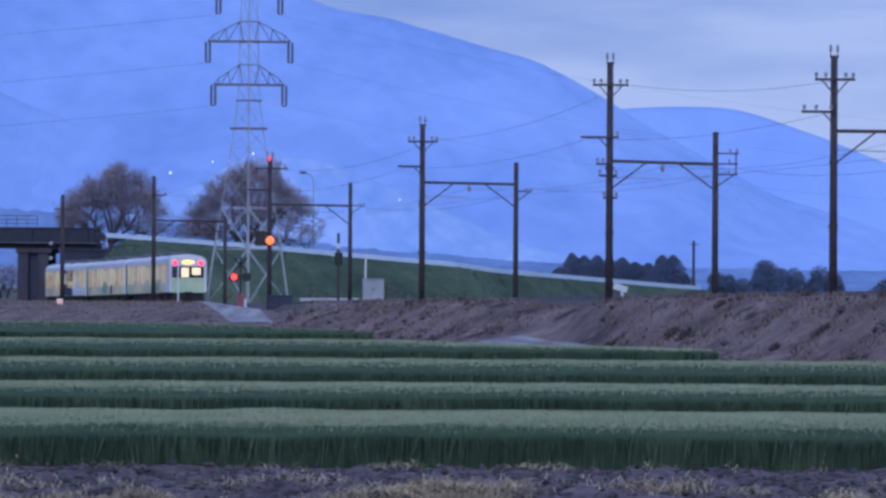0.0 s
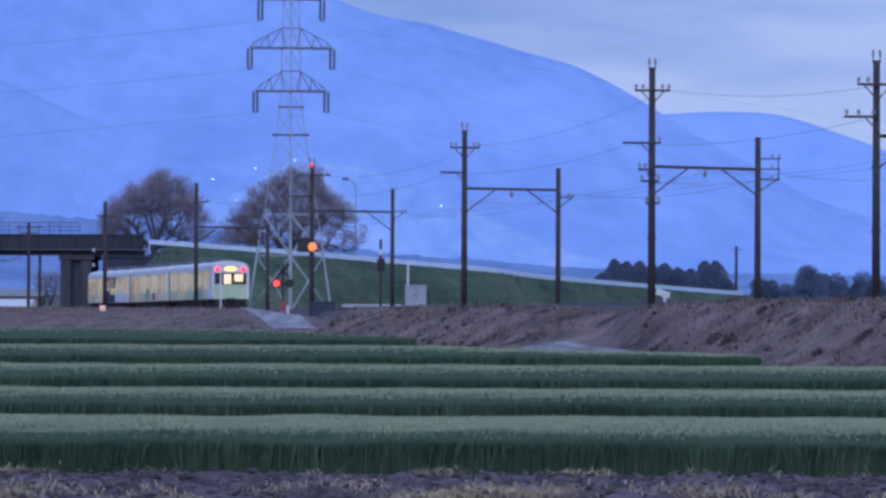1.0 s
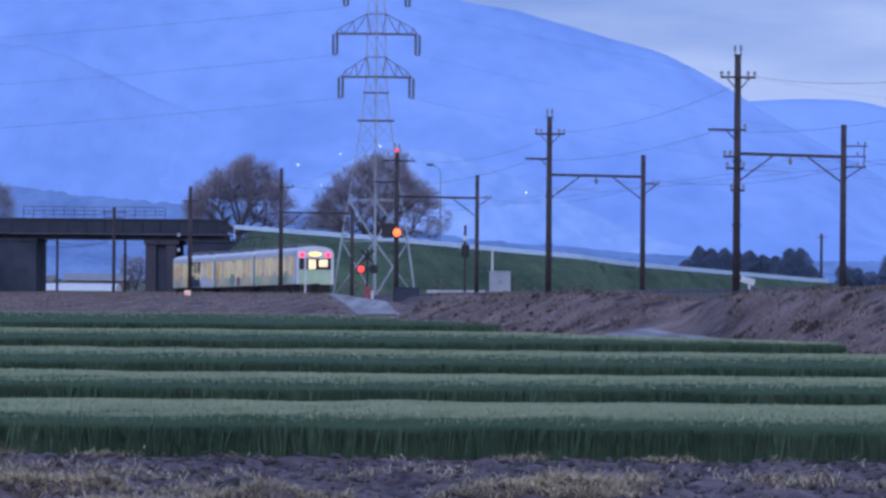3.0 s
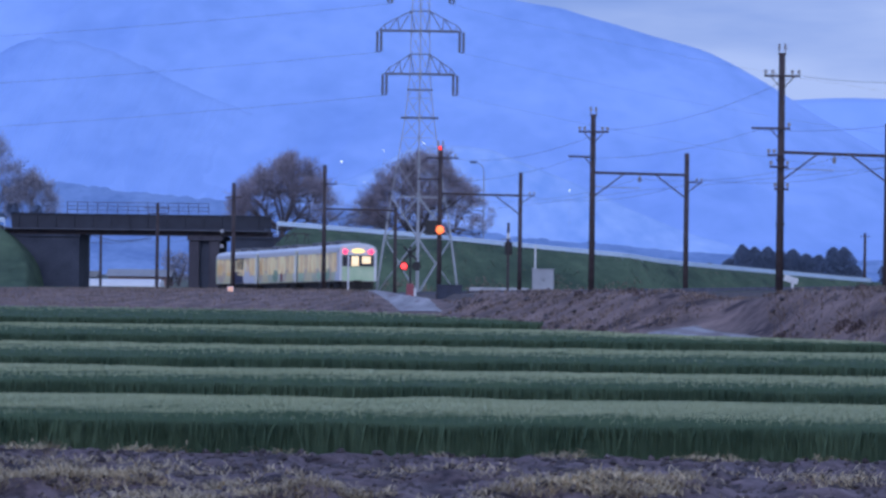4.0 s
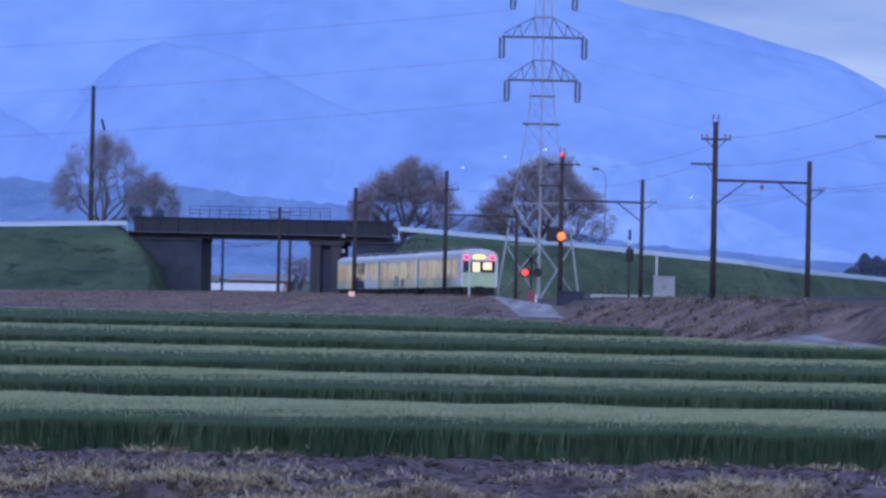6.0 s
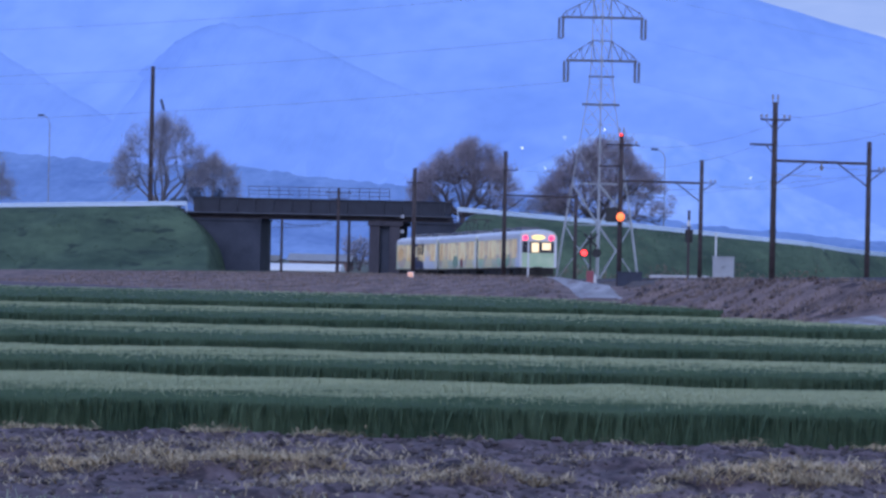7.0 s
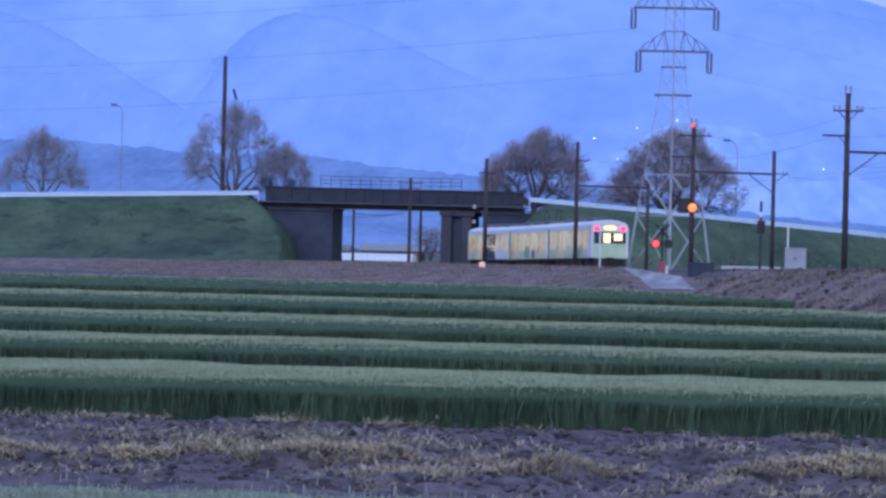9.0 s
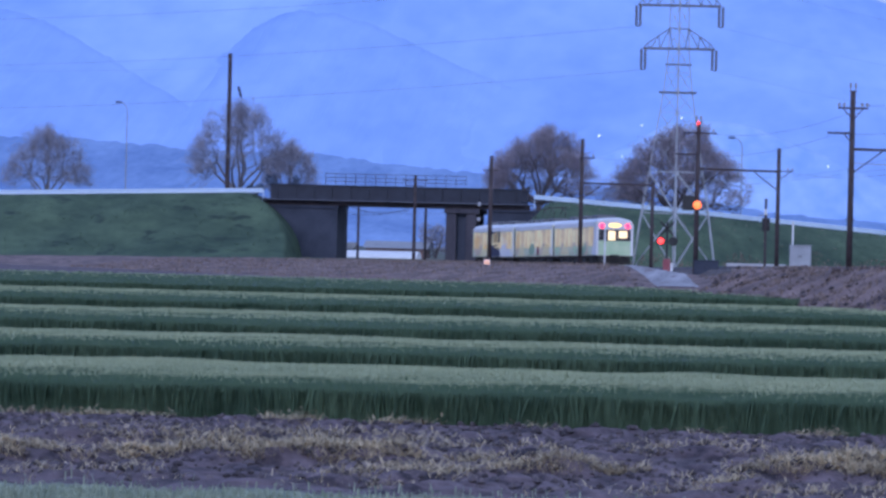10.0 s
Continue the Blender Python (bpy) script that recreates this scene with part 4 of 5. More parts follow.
def build_train():
    length, gap = 17.2, 0.6
    y = 273.5
    for i in range(3):
        p = along(y)
        yy = y
        while (along(yy) - p).length < length:
            yy += 0.05
        q = along(yy)
        d = q - p
        m = Matrix.Translation(p) @ Matrix.Rotation(math.atan2(d.y, d.x), 4, "Z") @ Matrix.Rotation(-math.atan2(d.z, math.hypot(d.x, d.y)), 4, "Y")
        if i == 0:
            prints = [("white_print", [(0.5, 0.95), (1.6, 0.95), (1.3, 2.9), (0.5, 2.9)], M_TRAIN_WHITE),
                      ("green_print", oval(5.0, 1.45, 1.3, 0.45), M_DEEPGREEN), ("green_print", oval(8.2, 1.35, 0.9, 0.35), M_TRAIN_GREEN),
                      ("cream_print", [(10.5, 0.96), (14.2, 0.96), (13.4, 1.6), (12.2, 1.9), (11.0, 1.6)], M_CREAM), ("green_print", oval(15.6, 1.4, 1.0, 0.4), M_TRAIN_GREEN)]
        elif i == 1:
            prints = [("cream_print", [(1.0, 0.96), (4.6, 0.96), (3.8, 1.7), (2.4, 1.95), (1.4, 1.6)], M_CREAM), ("maroon_print", oval(6.2, 1.4, 0.55, 0.42), M_ROSE),
                      ("green_print", oval(9.0, 1.5, 1.3, 0.5), M_DEEPGREEN), ("cream_print", [(12, 0.96), (15.5, 0.96), (14.6, 1.85), (12.8, 1.7)], M_CREAM), ("tan_print", oval(16.0, 2.0, 0.8, 0.9), M_TAN)]
        else:
            prints = [("white_print", [(0.5, 0.96), (5.8, 0.96), (4.6, 2.7), (2.4, 2.2)], M_TRAIN_WHITE), ("navy_print", [(5.0, 0.96), (10.4, 0.96), (9.2, 1.9), (6.4, 2.1)], M_NAVY),
                      ("navy_print", [(5.6, 2.15), (10.2, 2.15), (10.6, 3.1), (5.0, 3.1)], M_NAVY), ("cream_print", [(10.0, 0.96), (14.0, 0.96), (12.4, 1.9), (10.8, 1.9)], M_CREAM), ("tan_print", oval(15.0, 1.9, 1.6, 0.9), M_TAN)]
        train_car(m, length, i == 0, prints, (5.4, 13.6) if i == 1 else (), ("rear train car in a pale green printed wrap, tail lamps lit", "middle train car in a yellow-green printed wrap", "front train car with white and navy print")[i])
        while (along(yy) - p).length < length + gap:
            yy += 0.05
        y = yy


build_train()


# ---- crossing and lineside things ----
M_AMBER = glow("amber_lamp", (1.0, 0.20, 0.06), 1.7)
M_RED = glow("red_lamp", (1.0, 0.05, 0.05), 2.6)
M_CABINET = material("grey_cabinet_paint", (0.36, 0.37, 0.40), (0.5, 0.51, 0.54), 1.0, 0.6, bump=0.1)


def ground_at(x, y):
    return float(land(x, y))


def draped(name, rows, mat, label, category, lift=0.03):
    """A thin sheet laid on the land: rows of (y, left x, right x)."""
    bm = fresh()
    ys = np.linspace(rows[0][0], rows[-1][0], 40)
    left = np.interp(ys, [r[0] for r in rows], [r[1] for r in rows])
    right = np.interp(ys, [r[0] for r in rows], [r[2] for r in rows])
    grid = []
    for y, a, b in zip(ys, left, right):
        a += 0.25 * noise.noise((y * 0.5, 1.0, 0))
        b += 0.25 * noise.noise((y * 0.5, 7.0, 0))
        grid.append([bm.verts.new((x, y, ground_at(x, y) + (lift if 0 < k < 8 else -0.05))) for k, x in enumerate(np.linspace(a, b, 9))])
    for r, q in zip(grid, grid[1:]):
        for k in range(8):
            bm.faces.new((r[k], r[k + 1], q[k + 1], q[k]))
    return tagged(part(name, bm, mat, smooth=True), label, category, kind="structure")


draped("path", [(205, -12.0, -9.3), (220, -13.6, -10.6), (236, -15.7, -12.0), (246, -17.2, -13.4)], M_GRAVEL, "pale gravel path up to the level crossing", "path", 0.05)
draped("gravel_patch", [(146.2, 3.9, 6.3), (149, 2.9, 5.8), (152, 2.1, 5.0), (156, 1.3, 3.9)], M_DIRT, "dirty gravel patch at the bank's foot", "gravel", 0.05)
draped("wheel_rut", [(146.4, 4.1, 4.7), (149, 3.2, 3.9), (152, 2.4, 3.2), (155.6, 1.5, 2.3)], M_GRAVEL, "pale wheel rut worn into the gravel patch", "gravel", 0.07)
draped("wheel_rut", [(146.4, 5.3, 6.0), (149, 4.5, 5.3), (152, 3.8, 4.6), (155.6, 2.8, 3.6)], M_GRAVEL, "pale wheel rut worn into the gravel patch", "gravel", 0.07)


def crossing_signal():
    x, y = -13.0, 236.0
    z = ground_at(x, y)
    c = thing("crossing_signal", pose(x, y, z), "level crossing signal with paired round lamps, one lit red", "signal")
    bm = fresh()
    tube(bm, [(0, 0, -0.3), (0, 0, 3.4)], 0.07, 10)
    part("post", bm, M_BLACK, c)
    for a in (-1, 1):
        bm = fresh()
        bar(bm, (-0.42, -0.08, 2.95 - a * 0.42), (0.42, -0.08, 2.95 + a * 0.42), 0.03, 0.13)
        part("warning_board", bm, M_BLACK, c)
    bm = fresh()
    bar(bm, (-0.4, -0.1, 2.15), (0.4, -0.1, 2.15), 0.06)
    part("lamp_arm", bm, M_BLACK, c)
    for s, m in ((-1, M_RED), (1, M_BLACK)):
        bm = fresh()
        tube(bm, [(s * 0.4, -0.14, 2.15), (s * 0.4, -0.10, 2.15)], 0.3, 18)
        plate = part("backing_plate", bm, M_BLACK, c)
        bm = fresh()
        tube(bm, [(s * 0.4, -0.24, 2.15), (s * 0.4, -0.14, 2.15)], 0.2, 16)
        part("lens", bm, m, plate)
    bm = fresh()
    box(bm, -0.22, 0.25, -0.3, 0.2, 0.0, 1.0, 0.04)
    part("gate_motor", bm, M_ROSE, c, "red and white gate motor housing")
    bm = fresh()
    box(bm, 0.26, 0.42, -0.28, -0.1, 0.1, 0.75, 0.02)
    part("counterweight", bm, M_WHITE, c)


crossing_signal()


def pole_lamp(x, y, z, mat, r, label, name="warning_lamp"):
    lamp = thing(name, pose(x, y, z), label, "lamp")
    bm = fresh()
    ball(bm, (0, 0, 0), r)
    part("lens", bm, mat, lamp, smooth=True)
    bm = fresh()
    bar(bm, (0, 0.02, 0), (0, 0.3, 0), 0.08)
    part("bracket", bm, M_BLACK, lamp)
    bm = fresh()
    tube(bm, [(0, 0.10, 0), (0, 0.16, 0)], r * 1.1, 14)
    part("backing_plate", bm, M_BLACK, lamp)


pole_lamp(-10.66, 226.1, 5.28, M_AMBER, 0.27, "round amber warning lamp glowing on a railway pole")
pole_lamp(-10.72, 226.15, 10.33, M_RED, 0.10, "small red lamp glowing at a pole's top")


def white_post(x, y, h):
    p = thing("marker_post", pose(x, y, ground_at(x, y)), "slim white concrete post beside the track", "post", "white posts")
    bm = fresh()
    box(bm, -0.055, 0.055, -0.055, 0.055, -0.3, h, 0.015)
    part("shaft", bm, M_WHITE, p)


white_post(-17.5, 243, 2.9)
white_post(-26.1, 300, 3.2)
white_post(-4.75, 225.7, 2.9)


def cabinet(x, y, w, d, h, mat, label):
    c = thing("relay_cabinet", pose(x, y, ground_at(x, y)), label, "cabinet")
    bm = fresh()
    box(bm, -w / 2, w / 2, -d / 2, d / 2, -0.1, h, 0.03)
    part("body", bm, mat, c)
    bm = fresh()
    box(bm, -w / 2 - 0.05, w / 2 + 0.05, -d / 2 - 0.05, d / 2 + 0.05, h, h + 0.06, 0.02)
    part("lid", bm, mat, c)
    for s in (-1, 1):
        bm = fresh()
        box(bm, s * w / 4 - w / 4 + 0.04, s * w / 4 + w / 4 - 0.04, -d / 2 - 0.02, -d / 2, 0.08, h - 0.06)
        door = part("door", bm, mat, c)
        bm = fresh()
        box(bm, s * 0.06 - 0.015, s * 0.06 + 0.015, -d / 2 - 0.05, -d / 2 - 0.02, h * 0.5, h * 0.62)
        part("handle", bm, M_BLACK, door)


cabinet(-4.25, 225, 1.3, 0.7, 1.4, M_CABINET, "pale grey steel relay cabinet by the track")
cabinet(-10.0, 226.0, 1.5, 0.7, 0.85, M_CONC_DARK, "low dark equipment box at a railway pole")


def rail_signal():
    x, y = -6.55, 230.0
    c = thing("rail_signal", pose(x, y, ground_at(x, y)), "slim dark railway signal seen from behind", "signal")
    bm = fresh()
    tube(bm, [(0, 0, -0.3), (0, 0, 4.5)], 0.08, 10)
    part("post", bm, M_POLE, c)
    bm = fresh()
    box(bm, -0.22, 0.26, 0.05, 0.3, 2.5, 3.3, 0.06)
    part("signal_head", bm, M_BLACK, c)
    bm = fresh()
    bar(bm, (-0.45, 0, 3.45), (0.2, 0, 3.45), 0.05)
    part("ladder_arm", bm, M_STEEL, c)
    bm = fresh()
    box(bm, -0.09, 0.09, -0.16, -0.08, 3.5, 3.85)
    part("white_plate", bm, M_WHITE, c)


rail_signal()

slab = thing("platform_slab", pose(-7.3, 237, 1.4), "low pale concrete slab beside the track", "slab")
part("edge", box(fresh(), -1.9, 1.9, -0.4, 0.4, -0.6, 0.32, 0.03), material("pale_concrete", (0.45, 0.44, 0.45), (0.62, 0.61, 0.62), 1.5, 0.85, bump=0.3), slab)

tb = thing("pole_box", pose(-11.15, 226.2, 5.4), "dark cable box strapped to a railway pole", "box")
part("case", box(fresh(), -0.42, 0.32, -0.2, 0.2, -0.45, 0.45, 0.04), M_BLACK, tb)

mk = thing("distance_marker", pose(7.55, 156.3, ground_at(7.55, 156.3)), "weathered white bent sign beside a railway pole", "sign")
part("post", bar(fresh(), (0.08, 0, -0.2), (0.08, 0, 0.85), 0.1), M_WHITE, mk)
part("plate", bar(fresh(), (-0.28, -0.06, 0.9), (0.3, -0.06, 0.72), 0.04, 0.26), M_WHITE, mk)

# a white box; the orange light on it is added as a glowing face
ol = thing("marker_box", pose(-27.3, 262, ground_at(-27.3, 262)), "small square glowing marker near the bank", "lamp")
part("case", box(fresh(), -0.22, 0.22, -0.1, 0.1, -0.1, 0.42, 0.03), M_WHITE, ol)
part("lens", box(fresh(), -0.18, 0.18, -0.13, -0.1, 0.06, 0.38), glow("peach_glow", (1.0, 0.52, 0.36), 0.4), ol)


# poles by and behind the bridge
def plain_pole(x, y, base, top, r, arms, label):
    p = thing("wire_pole", pose(x, y, base), label, "utility pole", "plain poles round the bridge")
    part("post", tube(fresh(), [(0, 0, -0.3), (0, 0, top - base)], [r, r * 0.8], 10), M_POLE, p)
    for z, a, b in arms:
        part("crossarm", bar(fresh(), (a, -r, z), (b, -r, z), 0.08), M_POLE, p)


plain_pole(-42.2, 339.0, 0.2, 8.8, 0.17, ((8.1, -1.2, 1.2), (7.6, -0.9, 0.9)), "grey steel railway pole before the bridge")
plain_pole(-57.8, 400, 0.1, 8.0, 0.18, ((7.2, -0.8, 0.8),), "dark railway pole seen under the bridge")
plain_pole(-58.8, 420, 0.1, 8.0, 0.16, ((7.2, -0.8, 0.8),), "dark railway pole seen under the bridge")
cable("messenger_wire", (-57.7, 400, 6.6), (-49.4, 392, 6.2), 0.75, 0.03)
cable("feeder_wire", (-57.7, 400, 5.5), (-49.4, 392, 5.9), 0.25, 0.02)
plain_pole(-46.5, 383, 0.1, 7.5, 0.16, (), "dark railway pole seen under the bridge")
plain_pole(-64.0, 362, 6.0, 20.95, 0.24, (), "tall dark pole rising from the road embankment")
plain_pole(35.5, 520, 0.2, 9.1, 0.22, ((8.4, -0.7, 0.7),), "slim pole far behind the railway")
for z in (5.84, 4.61):
    sg = thing("white_board", pose(-32.2, 301.6, z), "small white board on a railway pole", "sign", "white boards")
    part("plate", box(fresh(), -0.12, 0.12, -0.03, 0.2, -0.15, 0.15, 0.01), M_CABINET, sg)
hg = cable("guy_wire", (-64.0, 362, 19.5), (-150, 380, 20.5), 1.0, 0.006)
hb = thing("line_spacer", pose(-60.0, 345, 16.45, 0, -16, 0), "dark hanging spacer on the overhead wire", "fitting")
part("rod", tube(fresh(), [(0, 0, -0.55), (0, 0, -0.4), (0, 0, 0.4), (0, 0, 0.55)], [0.07, 0.12, 0.12, 0.07], 8), M_BLACK, hb)


def street_lamp(x, y, base, top, reach):
    p = thing("street_lamp", pose(x, y, base), "slender grey street lamp with a curved arm, unlit", "street lamp", "street lamps")
    h = top - base
    part("post", tube(fresh(), [(0, 0, -0.3), (0, 0, h - 0.9), (reach * 0.15, 0, h - 0.3), (reach * 0.5, 0, h), (reach * 0.9, 0, h + 0.1)], [0.07, 0.05, 0.045, 0.04, 0.04], 8), M_STEEL, p)
    part("lamp_head", box(fresh(), reach - 0.35, reach + 0.35, -0.16, 0.16, h, h + 0.2, 0.05), M_BLACK, p)


street_lamp(-13.6, 385, 3.4, 14.2, -1.1)
street_lamp(-84.6, 412, 0.2, 17.6, -1.0)


# ---- trees ----
def tree(x, y, base, height, width, seed, sprays, label, mat, bark, fork=0.2, limbs=7, flat=0.34, lean=0.0, thick=1.0, spread_low=0.25, lumpy=1.0, fine=1.0):
    """A short trunk, forking limbs inside a lobed dome, and a crown of fine twig sprays on them."""
    rng = random.Random(seed)
    t = thing("tree", pose(x, y, base), label, "tree", "trees on the road embankment")
    bm = fresh()
    hub = Vector((lean * 0.3, 0, height * fork))
    low = height * flat
    nodes = []

    def reach(az, el):
        """The crown's edge in a direction from the hub: a dome with lobes."""
        d = Vector((math.cos(az) * math.cos(el), math.sin(az) * math.cos(el), math.sin(el)))
        lobe = 1 + lumpy * 0.24 * noise.noise(d * 1.9 + Vector((seed, 0, 0))) + lumpy * 0.16 * noise.noise(d * 4.5 + Vector((0, seed, 0)))
        return Vector((d.x * width / 2 * lobe, d.y * width / 2 * lobe, d.z * (height - hub.z) * lobe)), d

    def limb(p, q, r0, r1, sag, n=4, sides=5):
        pts, rad = [], []
        wob = Vector((rng.uniform(-1, 1), rng.uniform(-1, 1), rng.uniform(-0.6, 0.6))) * (q - p).length * 0.09
        for i in range(n + 1):
            k = i / n
            c = p.lerp(q, k) + wob * math.sin(k * math.pi) + Vector((0, 0, sag * math.sin(k * math.pi)))
            pts.append(c)
            rad.append(r0 + (r1 - r0) * k)
        tube(bm, pts, rad, sides, caps=False)
        return pts

    r = (0.024 * height + 0.05) * thick
    tube(bm, [(0, 0, -0.6), (0, 0, 0.1), (lean * 0.15, 0.02, hub.z * 0.55), hub], [r * 1.5, r * 1.15, r, r * 0.95], 8, caps=False)
    for i in range(limbs):
        az = (i // 2) * 6.283 * 2 / limbs + (i % 2) * 3.3 + rng.uniform(-0.3, 0.3)
        el = (spread_low, 0.75, spread_low + 0.1, 1.15)[i % 4] + rng.uniform(-0.1, 0.1)
        edge, d = reach(az, el)
        knee = hub + edge * rng.uniform(0.40, 0.52) + Vector((lean * 0.3, 0, 0))
        limb(hub - Vector((0, 0, rng.uniform(0, 0.25) * hub.z)), knee, r * rng.uniform(0.5, 0.68), r * 0.36, -0.05 * width * (1 - el / 1.5) * 0.5)
        for j in range(6):
            az2, el2 = az + rng.uniform(-0.75, 0.75), min(1.5, max(0.02, el + rng.uniform(-0.5, 0.55)))
            edge2, d2 = reach(az2, el2)
            elbow = hub + edge2 * rng.uniform(0.66, 0.80)
            pts = limb(knee, elbow, r * 0.32 * fine, r * 0.15 * fine, 0.02 * width, 3, 4)
            nodes += pts[1:]
            for k in range(6):
                edge3, d3 = reach(az2 + rng.uniform(-0.42, 0.42), min(1.55, max(-0.12, el2 + rng.uniform(-0.32, 0.32))))
                tip = hub + edge3 * rng.uniform(0.86, 1.0)
                pts = limb(elbow, tip, r * 0.12 * fine, 0.012 * fine, 0.01 * width, 3, 3)
                nodes += pts[1:] + pts[2:]
    part("trunk", bm, bark, t, smooth=True)
    verts, faces = [], []
    made = 0
    while made < sprays:
        q = rng.choice(nodes)
        c = q + Vector((rng.gauss(0, 1), rng.gauss(0, 1), rng.gauss(0, 0.8))) * 0.30
        if c.z < low + 0.06 * height * noise.noise(c * 0.8):
            continue
        out = c - hub
        a = (out.normalized() + Vector((rng.uniform(-1, 1), rng.uniform(-1, 1), rng.uniform(-0.6, 1)))).normalized() * rng.uniform(0.12, 0.34)
        b = a.cross(Vector((rng.uniform(-1, 1), rng.uniform(-1, 1), rng.uniform(-1, 1)))).normalized() * rng.uniform(0.012, 0.032) * fine
        n = len(verts)
        verts += [tuple(c - a), tuple(c + b), tuple(c + a), tuple(c - b)]
        faces.append((n, n + 1, n + 2, n + 3))
        made += 1
    crown = link_mesh("crown", verts, faces, mat)
    crown.parent = t


M_PALEBARK = material("pale_bark", (0.16, 0.155, 0.18), (0.28, 0.265, 0.30), 2.0, 0.9, bump=0.5, depth=0.04)
# twigs greyed and lightened to carry the haze in front of them
M_PALETWIG = material("hazed_pale_twigs", (0.27, 0.26, 0.31), (0.43, 0.41, 0.47), 0.6, 0.9, bump=0, piece=0.3)
tree(-33.6, 372, 5.2, 9.0, 13.2, 3, 32000, "rounded cherry tree with reddish-brown buds beside the road", M_TWIG, M_BARK, fork=0.2, limbs=12, flat=0.30, thick=1.1, spread_low=0.22, fine=0.8)
tree(-19.9, 376, 4.6, 10.2, 14.6, 11, 45000, "broad cherry tree with reddish-brown buds beside the road", M_TWIG, M_BARK, fork=0.18, limbs=14, flat=0.26, thick=1.1, spread_low=0.15, fine=0.8)
tree(-63.4, 365, 6.0, 10.4, 11.8, 5, 19000, "bare spreading tree with fine twigs above the embankment", M_PALETWIG, M_PALEBARK, fork=0.12, limbs=8, flat=0.28, spread_low=0.5, thick=0.9, lumpy=0.45, fine=0.6)
tree(-58.2, 366, 6.0, 6.4, 6.6, 9, 7500, "small bare tree with fine twigs beside the bridge", M_PALETWIG, M_PALEBARK, fork=0.16, limbs=8, flat=0.2, thick=0.8, lumpy=0.7, fine=0.7)
tree(-84.2, 370, 5.2, 8.4, 10.0, 21, 14000, "bare spreading tree with fine twigs on the road bank", M_PALETWIG, M_PALEBARK, fork=0.12, limbs=8, flat=0.28, spread_low=0.5, thick=0.9, lumpy=0.45, fine=0.6)
tree(-99.0, 372, 4.8, 9.4, 11.4, 25, 9500, "bare spreading tree with fine twigs on the road bank", M_PALETWIG, M_PALEBARK, fork=0.12, limbs=8, flat=0.28, spread_low=0.5, thick=0.9, lumpy=0.45, fine=0.6)


def shrub(x, y, base, h, w, seed, mat, label, leaves=700, size=0.12, name="shrub", category="shrub"):
    rng = random.Random(seed)
    t = thing(name, pose(x, y, base), label, category)
    bm = fresh()
    for i in range(5):
        a = rng.uniform(0, 6.28)
        tube(bm, [(0, 0, -0.2), (math.cos(a) * w * 0.15, math.sin(a) * w * 0.15, h * 0.4), (math.cos(a) * w * 0.3, math.sin(a) * w * 0.3, h * 0.8)], [0.05 * h * 0.5, 0.03 * h * 0.5, 0.01], 5)
    part("stems", bm, M_BARK, t)
    verts, faces = [], []
    blobs = [(rng.uniform(-0.35, 0.35) * w, rng.uniform(-0.3, 0.3) * w, rng.uniform(0.25, 0.8) * h, rng.uniform(0.16, 0.3)) for _ in range(9)]
    for i in range(leaves):
        bx, by, bz, br = rng.choice(blobs)
        d = Vector((rng.gauss(0, 1), rng.gauss(0, 1), rng.gauss(0, 1))).normalized() * rng.uniform(0.6, 1.05)
        c = Vector((bx + d.x * br * w, by + d.y * br * w, max(0.02, bz + d.z * br * h)))
        a = Vector((rng.uniform(-1, 1), rng.uniform(-1, 1), rng.uniform(-1, 1))).normalized() * size
        b = Vector((rng.uniform(-1, 1), rng.uniform(-1, 1), rng.uniform(-1, 1))).normalized() * size * 0.7
        n = len(verts)
        verts += [tuple(c - a), tuple(c + b), tuple(c + a), tuple(c - b)]
        faces.append((n, n + 1, n + 2, n + 3))
    crown = link_mesh("leaves", verts, faces, mat)
    crown.parent = t


shrub(-59.2, 361.5, 7.3, 2.0, 1.6, 1, M_CONIFER, "dark shrub beside the bridge end")
shrub(-57.1, 361.8, 7.4, 1.5, 1.0, 2, M_CONIFER, "dark shrub beside the bridge end")
shrub(-61.0, 361.8, 6.8, 1.2, 1.6, 3, M_CONIFER, "dark shrub beside the bridge end")


# the pale twig colour gives this tree its haze
shrub(-61.6, 520, 0.2, 5.2, 4.6, 4, M_PALETWIG, "grey rounded tree behind the bridge", 1500, 0.16, "far_tree", "tree")


def conifer(x, y, h, w, seed):
    rng = random.Random(seed)
    t = thing("conifer", pose(x, y, 0.2), "dark conifer in a far-off grove", "tree", "far conifers")
    part("trunk", tube(fresh(), [(0, 0, -0.2), (0, 0, h * 0.95)], [h * 0.03, 0.02], 6), M_BARK, t)
    verts, faces = [], []
    for i in range(6500):
        k = rng.random() ** 0.8
        a = rng.uniform(0, 6.283)
        lobe = 1 + 0.45 * noise.noise((math.cos(a) * 1.3, math.sin(a) * 1.3, k * 6 + seed))
        r = w / 2 * min(0.95, 1.2 * (1 - k) ** 0.65 + 0.04) * lobe * math.sqrt(rng.random()) * rng.uniform(0.8, 1.15)
        c = Vector((math.cos(a) * r, math.sin(a) * r, h * (0.05 + 0.95 * k)))
        u = Vector((rng.uniform(-1, 1), rng.uniform(-1, 1), rng.uniform(-0.6, 0.6))).normalized() * 0.17
        v = Vector((rng.uniform(-1, 1), rng.uniform(-1, 1), rng.uniform(-1, 1))).normalized() * 0.12
        n = len(verts)
        verts += [tuple(c - u), tuple(c + v), tuple(c + u), tuple(c - v)]
        faces.append((n, n + 1, n + 2, n + 3))
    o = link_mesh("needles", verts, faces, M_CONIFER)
    o.parent = t


